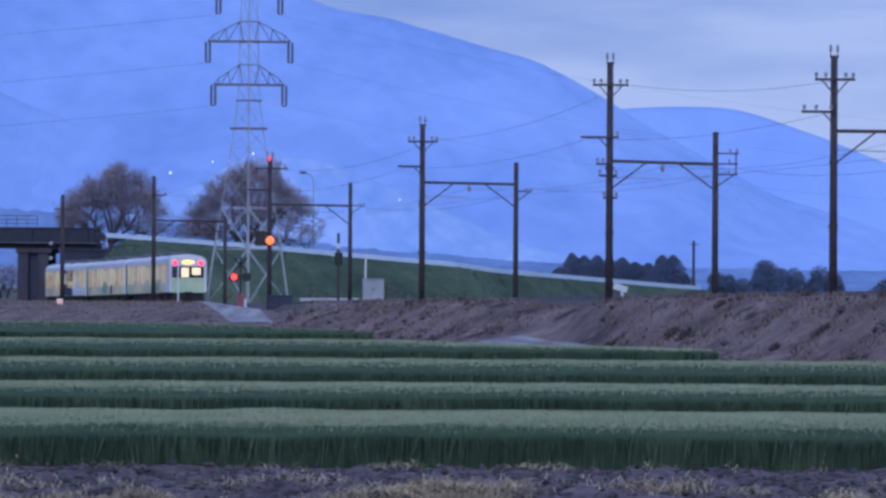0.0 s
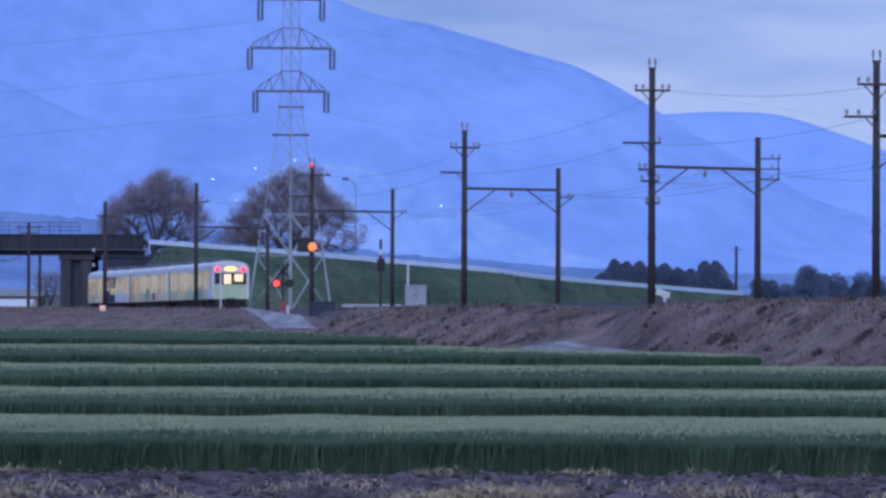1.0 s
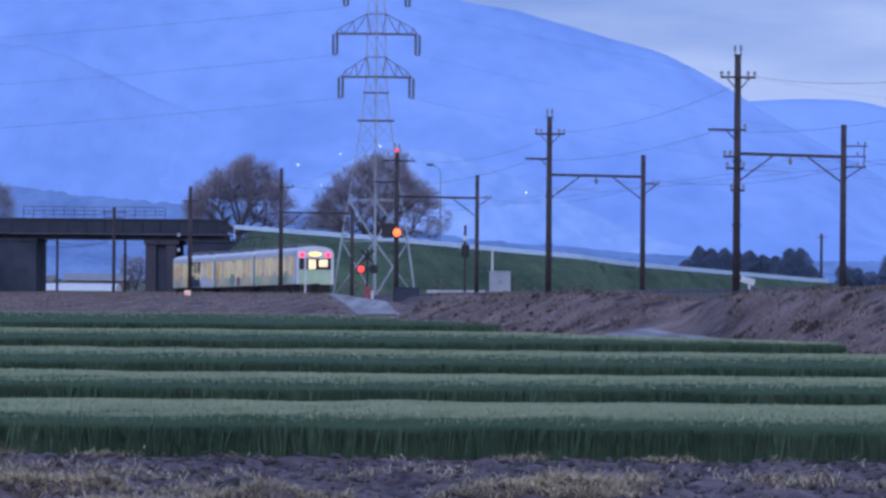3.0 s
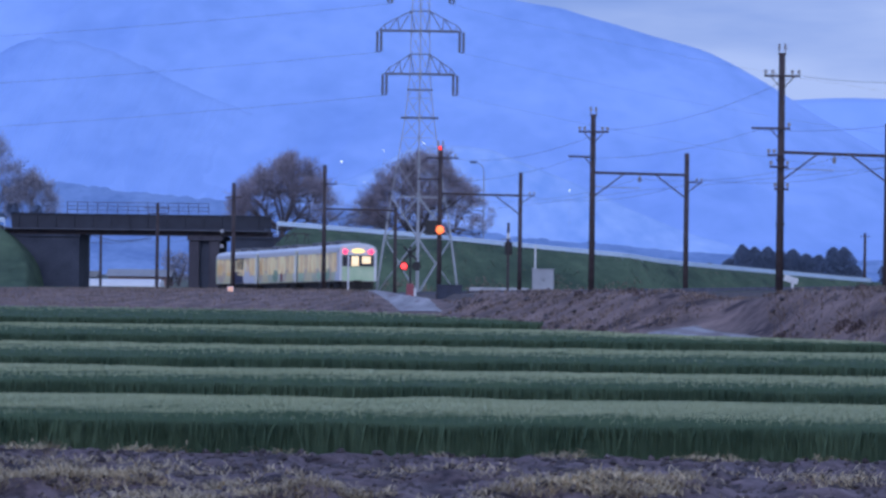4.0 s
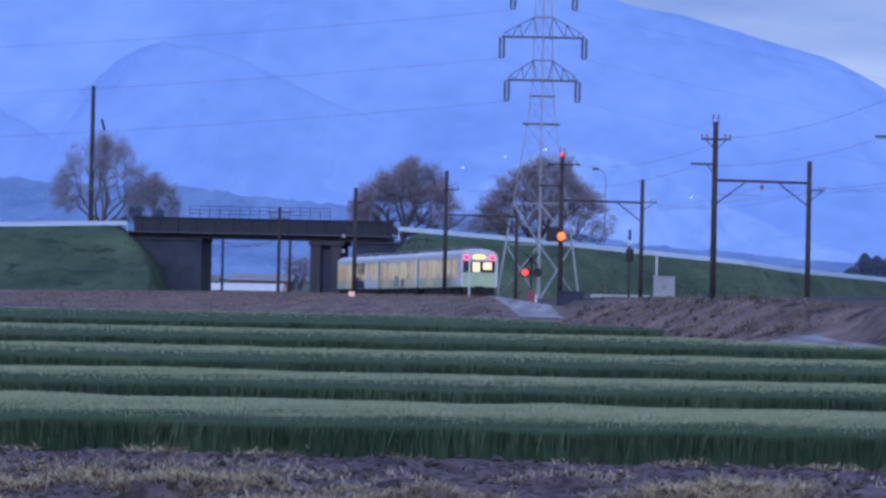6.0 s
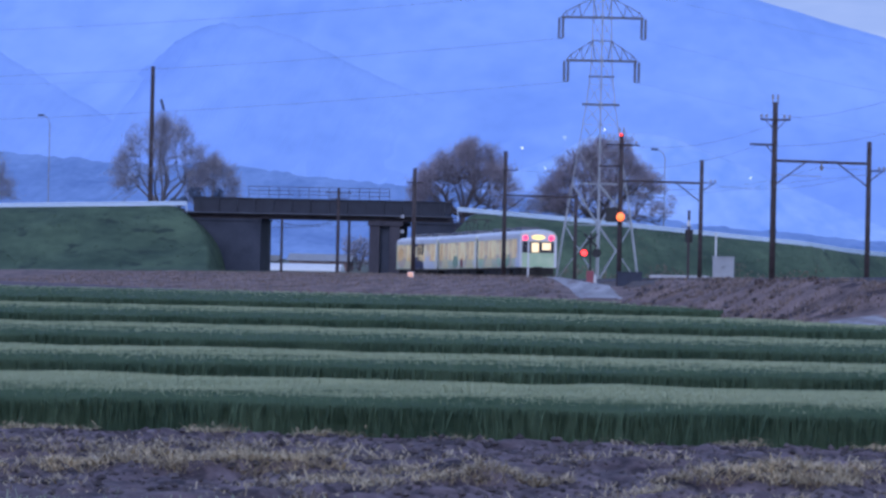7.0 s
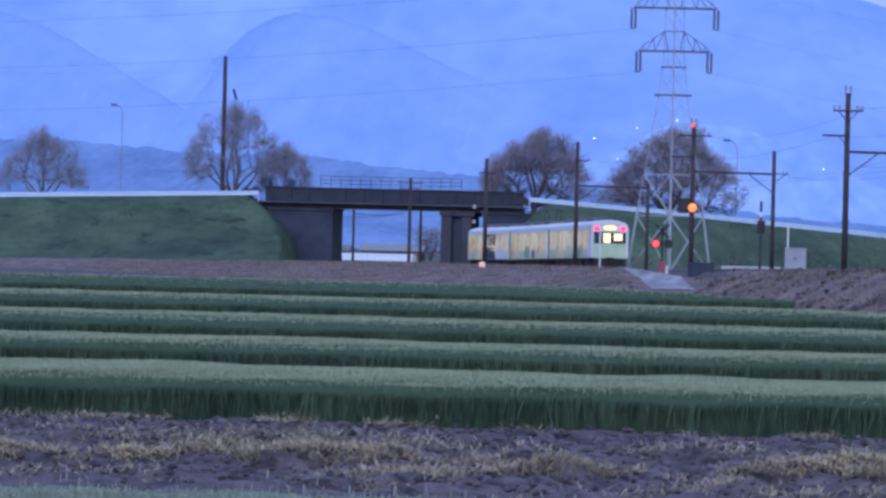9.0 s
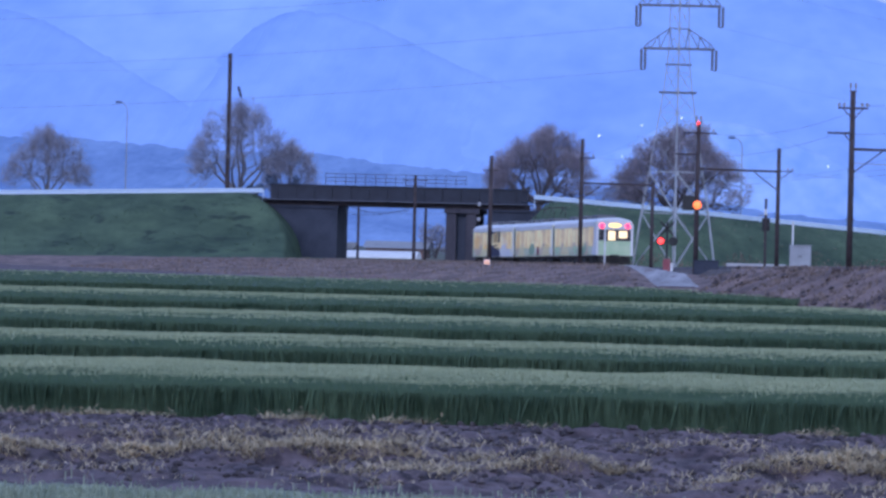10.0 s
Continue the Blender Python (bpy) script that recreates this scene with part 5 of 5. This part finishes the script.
for i, (x, top, w) in enumerate(((18.5, 5.0, 5), (22.2, 6.4, 4), (24.6, 9.3, 4.2), (27.0, 8.2, 5), (29.6, 8.9, 5), (32.0, 8.4, 4.5), (34.5, 7.9, 4.5), (37.0, 7.6, 5), (39.6, 7.4, 5), (41.8, 8.3, 4.6), (43.9, 9.0, 5), (46.0, 5.4, 3.5))):
    conifer(x, 700 + (i * 37) % 9, top * (0.93 if i % 3 else 1.0), w * 1.45, 40 + i)
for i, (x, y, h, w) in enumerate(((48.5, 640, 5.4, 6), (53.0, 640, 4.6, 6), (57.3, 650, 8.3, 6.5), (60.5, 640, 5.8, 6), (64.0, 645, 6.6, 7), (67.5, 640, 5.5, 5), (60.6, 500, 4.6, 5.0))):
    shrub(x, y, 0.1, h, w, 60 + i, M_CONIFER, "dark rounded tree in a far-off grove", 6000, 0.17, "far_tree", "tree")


# ---- far buildings under the bridge ----
def far_house(x, y, w, d, h, roof, wall_mat, roof_mat, label):
    c = thing("far_house", pose(x, y, 0), label, "house", "far houses")
    part("wall", box(fresh(), -w / 2, w / 2, -d / 2, d / 2, -0.2, h), wall_mat, c)
    bm = fresh()
    pts = [(-w / 2 - 0.4, -d / 2 - 0.4, h), (w / 2 + 0.4, -d / 2 - 0.4, h), (w / 2 + 0.4, d / 2 + 0.4, h), (-w / 2 - 0.4, d / 2 + 0.4, h), (-w / 2 - 0.4, 0, h + roof), (w / 2 + 0.4, 0, h + roof)]
    vs = [bm.verts.new(p) for p in pts]
    for q in ((0, 1, 5, 4), (2, 3, 4, 5), (1, 2, 5), (3, 0, 4), (3, 2, 1, 0)):
        bm.faces.new([vs[i] for i in q])
    part("roof", bm, roof_mat, c)
    for i in range(max(2, int(w / 3))):
        xx = -w / 2 + 1.2 + i * (w - 2.4) / max(1, int(w / 3) - 1)
        part("window", box(fresh(), xx - 0.5, xx + 0.5, -d / 2 - 0.05, -d / 2 + 0.02, h * 0.4, h * 0.75), M_DARKGLASS, c)


far_house(-67.0, 520, 8.5, 6, 1.6, 1.0, material("brown_wall", (0.2, 0.13, 0.12), (0.32, 0.22, 0.2), 1.0, 0.9, bump=0.1), M_STEEL, "low brown house with a pale roof far behind the bridge")
far_house(-78.5, 525, 9, 6, 1.4, 0.9, M_CONC, M_CONC, "low grey house far behind the bridge")
far_house(-54, 530, 9, 6, 1.8, 1.0, M_CONC_DARK, M_CONC, "low grey house far behind the bridge")
gh = thing("plastic_greenhouse", pose(-69.5, 500, 0), "long low white plastic greenhouse", "greenhouse")
bm = fresh()
rows = [[bm.verts.new((x, -2.8 * math.cos(math.pi * k / 8), 1.25 * math.sin(math.pi * k / 8))) for k in range(9)] for x in (-8, 8)]
for k in range(8):
    bm.faces.new((rows[0][k], rows[1][k], rows[1][k + 1], rows[0][k + 1]))
bm.faces.new(rows[0])
bm.faces.new(rows[1][::-1])
part("cover", bm, M_WHITE, gh)


# ---- loose growth ----
def blades(name, xs, ys, zs, tall, wide, droop, mat, label, category, seed):
    """Many bent blades of grass or straw, one mesh."""
    rng = np.random.RandomState(seed)
    n = len(xs)
    a = rng.uniform(0, 6.283, n)
    h = tall * rng.uniform(0.5, 1.3, n)
    out = droop * h * rng.uniform(0.3, 1.2, n)
    dx, dy = np.cos(a), np.sin(a)
    wx, wy = -dy * wide / 2, dx * wide / 2
    v = np.empty((n, 5, 3))
    v[:, 0] = np.stack([xs - wx, ys - wy, zs - 0.02], 1)
    v[:, 1] = np.stack([xs + wx, ys + wy, zs - 0.02], 1)
    v[:, 2] = np.stack([xs + dx * out * 0.4 + wx * 0.8, ys + dy * out * 0.4 + wy * 0.8, zs + h * 0.75], 1)
    v[:, 3] = np.stack([xs + dx * out, ys + dy * out, zs + h * (1.0 - 0.5 * min(droop, 1.2))], 1)
    v[:, 4] = np.stack([xs + dx * out * 0.4 - wx * 0.8, ys + dy * out * 0.4 - wy * 0.8, zs + h * 0.75], 1)
    i = np.arange(n) * 5
    quads = np.stack([i, i + 1, i + 2, i + 4], 1).tolist()
    tips = np.stack([i + 4, i + 2, i + 3], 1).tolist()
    ob = link_mesh(name, v.reshape(-1, 3).tolist(), quads + tips, mat)
    return tagged(ob, label, category, kind="stuff")


def scatter(n, x0, x1, y0, y1, keep, seed):
    rng = np.random.RandomState(seed)
    xs, ys = rng.uniform(x0, x1, n), rng.uniform(y0, y1, n)
    k = keep(xs, ys, rng)
    xs, ys = xs[k], ys[k]
    return xs, ys, land(xs, ys)


def straw_keep(x, y, rng):
    band = np.exp(-((y - 41.9 - 0.6 * rough_field(x, x * 0, 5.0)) / 2.3) ** 2)
    patch = 1.1 * rough_field(x, y * 1.7, 3.0) + 0.55 * rough_field(x + 20, y * 1.4, 0.9)
    edge = 0.5 * np.exp(-((y - 51.5) / 0.4) ** 2) * (rough_field(x + 7, y, 1.6) > 0.5)
    return rng.uniform(0, 1, len(x)) < np.clip((patch - 0.32) * 1.7, 0, 1) * band + edge


xs, ys, zs = scatter(330000, -15, 7, 37.0, 52.8, straw_keep, 5)
blades("dry_straw", xs, ys, zs + np.abs(np.random.RandomState(3).normal(0, 0.045, len(zs))), 0.055, 0.012, 6.0, M_STRAW, "clumps of pale dry straw lying on the tilled soil", "straw", 6)


def clods(n, seed, where, biggest, label, keep=None):
    """Loose lumps of earth over the soil."""
    rng = np.random.RandomState(seed)
    xs, ys = rng.uniform(where[0], where[1], n), rng.uniform(where[2], where[3], n)
    if keep:
        ok = keep(xs, ys, rng)
        xs, ys = xs[ok], ys[ok]
        n = len(xs)
    zs = land(xs, ys)
    r = biggest * 0.26 + biggest * 0.74 * rng.uniform(0, 1, n) ** 3
    base = np.array([(1, 0, 0), (-1, 0, 0), (0, 1, 0), (0, -1, 0), (0, 0, 0.8), (0, 0, -0.6), (0.7, 0.6, 0.45), (-0.6, 0.7, 0.4)])
    tri = [(0, 6, 4), (6, 2, 4), (2, 7, 4), (7, 1, 4), (1, 3, 4), (3, 0, 4), (0, 3, 5), (3, 1, 5), (1, 2, 5), (2, 0, 5), (0, 2, 6), (2, 1, 7)]
    v = base[None] * r[:, None, None] * rng.uniform(0.7, 1.3, (n, 8, 1)) + np.stack([xs, ys, zs + r * 0.3], 1)[:, None]
    f = (np.array(tri)[None] + (np.arange(n) * 8)[:, None, None]).reshape(-1, 3)
    ob = link_mesh("earth_clods", v.reshape(-1, 3).tolist(), f.tolist(), material("dark_clod", (0.04, 0.03, 0.034), (0.15, 0.12, 0.12), 3.0, 0.95, bump=0, piece=0.45))
    tagged(ob, label, "soil", kind="stuff")


clods(9000, 31, (-14, 7, 38.3, 52.9), 0.068, "loose dark lumps of earth on the tilled soil")
xs, ys, zs = scatter(26000, -12, 6, 33.5, 37.6, lambda x, y, r: r.uniform(0, 1, len(x)) < np.where(y < 35.9 + 0.25 * rough_field(x, y, 1.2), 1.0, 0.05), 7)
blades("verge_grass", xs, ys, zs, 0.11, 0.014, 0.7, material("pale_verge_grass", (0.22, 0.27, 0.18), (0.42, 0.46, 0.34), 1.5, 0.8, bump=0, piece=0.3), "pale short grass on the near verge", "grass", 8)


def bank_keep(x, y, rng):
    fx = np.interp(y, FOOT_Y, FOOT_X)
    u = x - track_x(y)
    ok = (x > fx - 0.3) & (u < -2.6)
    path = np.interp(y, [205, 236, 246], [-10.6, -13.8, -15.3])
    ok &= ~((np.abs(x - path) < 2.0) & (y > 200) & (y < 248))
    ok &= ~((np.abs(x - 3.8) < 2.6) & (np.abs(y - 151) < 7))
    return ok & (rng.uniform(0, 1, len(x)) < np.clip(0.45 + 0.5 * rough_field(x, y, 2.6), 0.08, 1))


xs, ys, zs = scatter(120000, -62, 22, 112, 320, bank_keep, 9)
blades("withered_grass", xs, ys, zs, 0.20, 0.05, 1.1, M_BANKGRASS, "withered brown grass over the railway bank", "grass", 10)
xs, ys, zs = scatter(90000, -8, 22, 112, 188, bank_keep, 19)
blades("withered_grass", xs, ys, zs - 0.02, 0.20, 0.035, 1.4, M_BANKGRASS, "tangled withered grass on the nearer railway bank", "grass", 20)
clods(9000, 33, (-14, 20, 112, 230), 0.20, "dark lumps of earth on the railway bank", bank_keep)
M_BRAMBLE = material("dark_bramble", (0.085, 0.06, 0.062), (0.185, 0.13, 0.125), 0.8, 0.9, bump=0, piece=0.4)
xs, ys, zs = scatter(15000, -5, 22, 112, 185, lambda x, y, r: bank_keep(x, y, r) & (rough_field(x + 13, y + 4, 3.7) > 0.75), 11)
blades("bramble", xs, ys, zs, 0.24, 0.06, 0.9, M_BRAMBLE, "dark low brambles in patches on the railway bank", "bramble", 12)


def slope_keep(x, y, rng):
    rx = np.interp(x, ROAD_X, ROAD_Y)
    z = land(x, y)
    return (y < rx - 0.3) & (y > rx - 14) & (z > 0.6) & (x - track_x(y) > 4) | ((x < -57) & (y < rx - 0.3) & (y > rx - 14) & (z > 0.6))


def thickets(n, seed):
    """Dark clumps of bramble along the nearer bank."""
    rng = np.random.RandomState(seed)
    cx, cy = [], []
    while len(cx) < n:
        y = rng.uniform(114, 185)
        fx, tx = np.interp(y, FOOT_Y, FOOT_X), float(track_x(y))
        x = rng.uniform(fx + 0.3, tx - 4)
        if not (abs(x - 3.8) < 2.8 and abs(y - 154) < 9):
            cx.append(x)
            cy.append(y)
    r = rng.uniform(0.10, 0.30, n)
    k = np.repeat(np.arange(n), (r * 420).astype(int))
    a, q = rng.uniform(0, 6.283, len(k)), np.sqrt(rng.uniform(0, 1, len(k)))
    x = np.array(cx)[k] + np.cos(a) * q * r[k] * 1.4
    y = np.array(cy)[k] + np.sin(a) * q * r[k] * 1.6
    return x, y, land(x, y) + 0.5 * r[k] * (1 - q ** 2) * rng.uniform(0, 1, len(k))


xs, ys, zs = thickets(18, 51)
blades("bramble_thicket", xs, ys, zs, 0.20, 0.045, 1.1, M_BRAMBLE, "dark tangled bramble clumps on the railway bank", "bramble", 52)

def foot_keep(x, y, rng):
    z = land(x, y)
    foot = np.interp(x, ROAD_X, ROAD_Y) - np.interp(x, ROAD_X, ROAD_Z) * 1.7
    return (x - track_x(y) > 4) & (z < 1.7 + 0.5 * rough_field(x, y * 0, 4.0)) & (y > foot - 4) & (rng.uniform(0, 1, len(x)) < 0.75)


xs, ys, zs = scatter(30000, -30, 20, 335, 372, foot_keep, 15)
blades("withered_grass", xs, ys, zs, 0.30, 0.10, 1.1, M_BANKGRASS, "withered brown grass along the road bank's foot", "grass", 16)
xs, ys, zs = scatter(16000, -32, 40, 340, 412, lambda x, y, r: slope_keep(x, y, r) & (r.uniform(0, 1, len(x)) < np.clip(0.5 + 0.5 * rough_field(x, y, 6.0), 0.1, 1)), 23)
blades("withered_grass", xs, ys, zs, 0.10, 0.12, 2.2, M_BANKGRASS, "withered tufts among the grass of the road bank", "grass", 24)
M_SLOPEGRASS = material("slope_grass", (0.032, 0.066, 0.042), (0.112, 0.168, 0.095), 0.22, 0.9, bump=0, piece=0.2)
xs, ys, zs = scatter(60000, -105, 30, 340, 412, slope_keep, 13)
blades("slope_grass", xs, ys, zs, 0.07, 0.12, 2.6, M_SLOPEGRASS, "rough green grass on the road embankment", "grass", 14)


# ---- distance ----
def ridge(name, profile, y, depth, mat, label, seed, jag, grove=0.0, fall=1.15):
    """A range of hills: its skyline at y, sloping down towards the plain, with gullies; grove: a tree-lined crest."""
    px = [p[0] * y for p in profile]
    pz = [p[1] * y + EYE for p in profile]
    xs = np.linspace(px[0], px[-1], 700)
    top = np.interp(xs, px, pz)
    top = np.convolve(np.pad(top, 4, "edge"), np.ones(9) / 9, "valid")
    bm = fresh()
    rows = []
    steps = 34
    for j in range(steps + 1):
        k = j / steps
        row = []
        for i, x in enumerate(xs):
            h = top[i] * (1 - k) ** fall
            gully = abs(noise.noise((x / 150 + 0.8 * noise.noise((x / 300, k * 2.5, seed)), k * 1.1, seed)))
            gully += 0.45 * abs(noise.noise((x / 60, k * 3.0, seed + 5)))
            rel = (0.4 * noise.fractal((x / 420, k * 3.0, seed), 0.8, 2.0, 5) - gully) * jag * (0.06 + 2.6 * k * (1 - k))
            if grove:
                rel += grove * min(1.0, top[i] / (0.018 * y)) * (0.3 * noise.noise((x / 5.5, k * 40, seed)) + 0.35 * noise.noise((x / 17, k * 20, seed)) + 0.6 * noise.noise((x / 70, k * 6, seed + 2)))
            row.append(bm.verts.new((x, y - depth * k, h + rel * (0.8 if j == 0 else 1) - (20 if j == steps else 0))))
        rows.append(row)
    back = [bm.verts.new((x, y + depth * 0.3, -20)) for x in xs]
    rows.insert(0, back)
    for a, b in zip(rows, rows[1:]):
        for i in range(len(xs) - 1):
            bm.faces.new((a[i], b[i], b[i + 1], a[i + 1]))
    return tagged(part(name, bm, mat, smooth=True), label, "mountain", kind="structure")


# Distance haze is put into the base colour and a matching emission.
def haze_blue(name, dark, light, scale, haze_glow):
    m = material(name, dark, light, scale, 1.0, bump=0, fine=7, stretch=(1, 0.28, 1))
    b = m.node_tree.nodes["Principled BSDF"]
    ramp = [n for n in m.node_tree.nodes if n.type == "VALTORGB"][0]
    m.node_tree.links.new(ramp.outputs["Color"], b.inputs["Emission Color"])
    b.inputs["Emission Strength"].default_value = haze_glow
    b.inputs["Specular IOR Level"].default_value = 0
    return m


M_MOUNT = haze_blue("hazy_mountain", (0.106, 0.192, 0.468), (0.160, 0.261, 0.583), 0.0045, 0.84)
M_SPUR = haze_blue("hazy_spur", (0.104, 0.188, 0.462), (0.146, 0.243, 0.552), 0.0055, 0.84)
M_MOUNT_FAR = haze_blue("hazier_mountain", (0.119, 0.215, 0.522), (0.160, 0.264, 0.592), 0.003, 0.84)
M_HILL = haze_blue("hazy_wooded_hills", (0.070, 0.128, 0.305), (0.118, 0.198, 0.42), 0.03, 0.7)
# farther ridges are coloured paler for haze; high left ends stand in for mist
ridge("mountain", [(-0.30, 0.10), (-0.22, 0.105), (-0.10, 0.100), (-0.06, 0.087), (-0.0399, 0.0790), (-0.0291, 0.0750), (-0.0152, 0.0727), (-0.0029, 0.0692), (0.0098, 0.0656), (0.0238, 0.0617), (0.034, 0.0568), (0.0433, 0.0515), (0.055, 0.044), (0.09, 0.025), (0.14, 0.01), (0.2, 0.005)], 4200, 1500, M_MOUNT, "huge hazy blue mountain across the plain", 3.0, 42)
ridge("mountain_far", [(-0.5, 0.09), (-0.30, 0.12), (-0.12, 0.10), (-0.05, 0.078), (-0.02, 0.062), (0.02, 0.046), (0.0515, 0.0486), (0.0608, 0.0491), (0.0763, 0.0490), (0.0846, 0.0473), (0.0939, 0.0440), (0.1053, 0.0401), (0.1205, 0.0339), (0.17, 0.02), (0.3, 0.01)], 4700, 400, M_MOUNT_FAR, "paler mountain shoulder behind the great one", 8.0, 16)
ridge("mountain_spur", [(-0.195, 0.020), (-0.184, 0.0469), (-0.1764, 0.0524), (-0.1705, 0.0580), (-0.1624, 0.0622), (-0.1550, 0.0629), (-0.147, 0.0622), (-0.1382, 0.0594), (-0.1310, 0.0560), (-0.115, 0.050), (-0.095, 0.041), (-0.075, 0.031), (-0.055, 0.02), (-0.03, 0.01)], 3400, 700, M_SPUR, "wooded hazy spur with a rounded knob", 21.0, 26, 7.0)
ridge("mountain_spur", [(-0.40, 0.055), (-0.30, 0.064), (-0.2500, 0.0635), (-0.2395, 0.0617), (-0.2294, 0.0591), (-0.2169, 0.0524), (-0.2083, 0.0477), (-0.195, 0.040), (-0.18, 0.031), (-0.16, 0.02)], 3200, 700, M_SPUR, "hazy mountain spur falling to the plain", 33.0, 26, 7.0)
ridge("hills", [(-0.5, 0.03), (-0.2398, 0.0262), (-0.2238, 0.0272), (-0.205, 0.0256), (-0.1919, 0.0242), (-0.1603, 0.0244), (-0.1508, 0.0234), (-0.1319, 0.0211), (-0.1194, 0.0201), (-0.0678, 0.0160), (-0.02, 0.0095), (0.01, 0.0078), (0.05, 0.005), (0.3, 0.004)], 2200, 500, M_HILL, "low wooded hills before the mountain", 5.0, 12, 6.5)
ridge("foothill", [(-0.12, 0.006), (-0.0776, 0.0230), (-0.0704, 0.0261), (-0.0619, 0.0305), (-0.0562, 0.0338), (-0.049, 0.0348), (-0.0404, 0.0348), (-0.0330, 0.0338), (-0.0270, 0.0312), (-0.0203, 0.0288), (-0.0124, 0.0258), (0.005, 0.018), (0.02, 0.012), (0.05, 0.004)], 2500, 250, haze_blue("hazy_foothill", (0.105, 0.20, 0.485), (0.215, 0.322, 0.605), 0.011, 0.80), "pale hazy foothill before the mountain", 12.0, 9)
M_TOWN = glow("town_light", (0.85, 0.92, 1.0), 1.9)
for x, z, r in ((-223, 93, 0.9), (-188.4, 102.4, 0.7), (-175.5, 102.7, 0.6), (-155.8, 109, 1.0), (-203.6, 76.6, 0.5), (-189.6, 78, 0.6), (-36, 72, 0.75)):
    tl = thing("town_light", pose(x * 0.8, 2400, (z - EYE) * 0.8 + EYE), "tiny white town light on the far hillside", "lamp", "town lights")
    part("bulb", ball(fresh(), (0, 0, 0), r * 0.6), M_TOWN, tl)
    part("mast", bar(fresh(), (0, 0, -60), (0, 0, 0), 0.05), M_STEEL, tl)
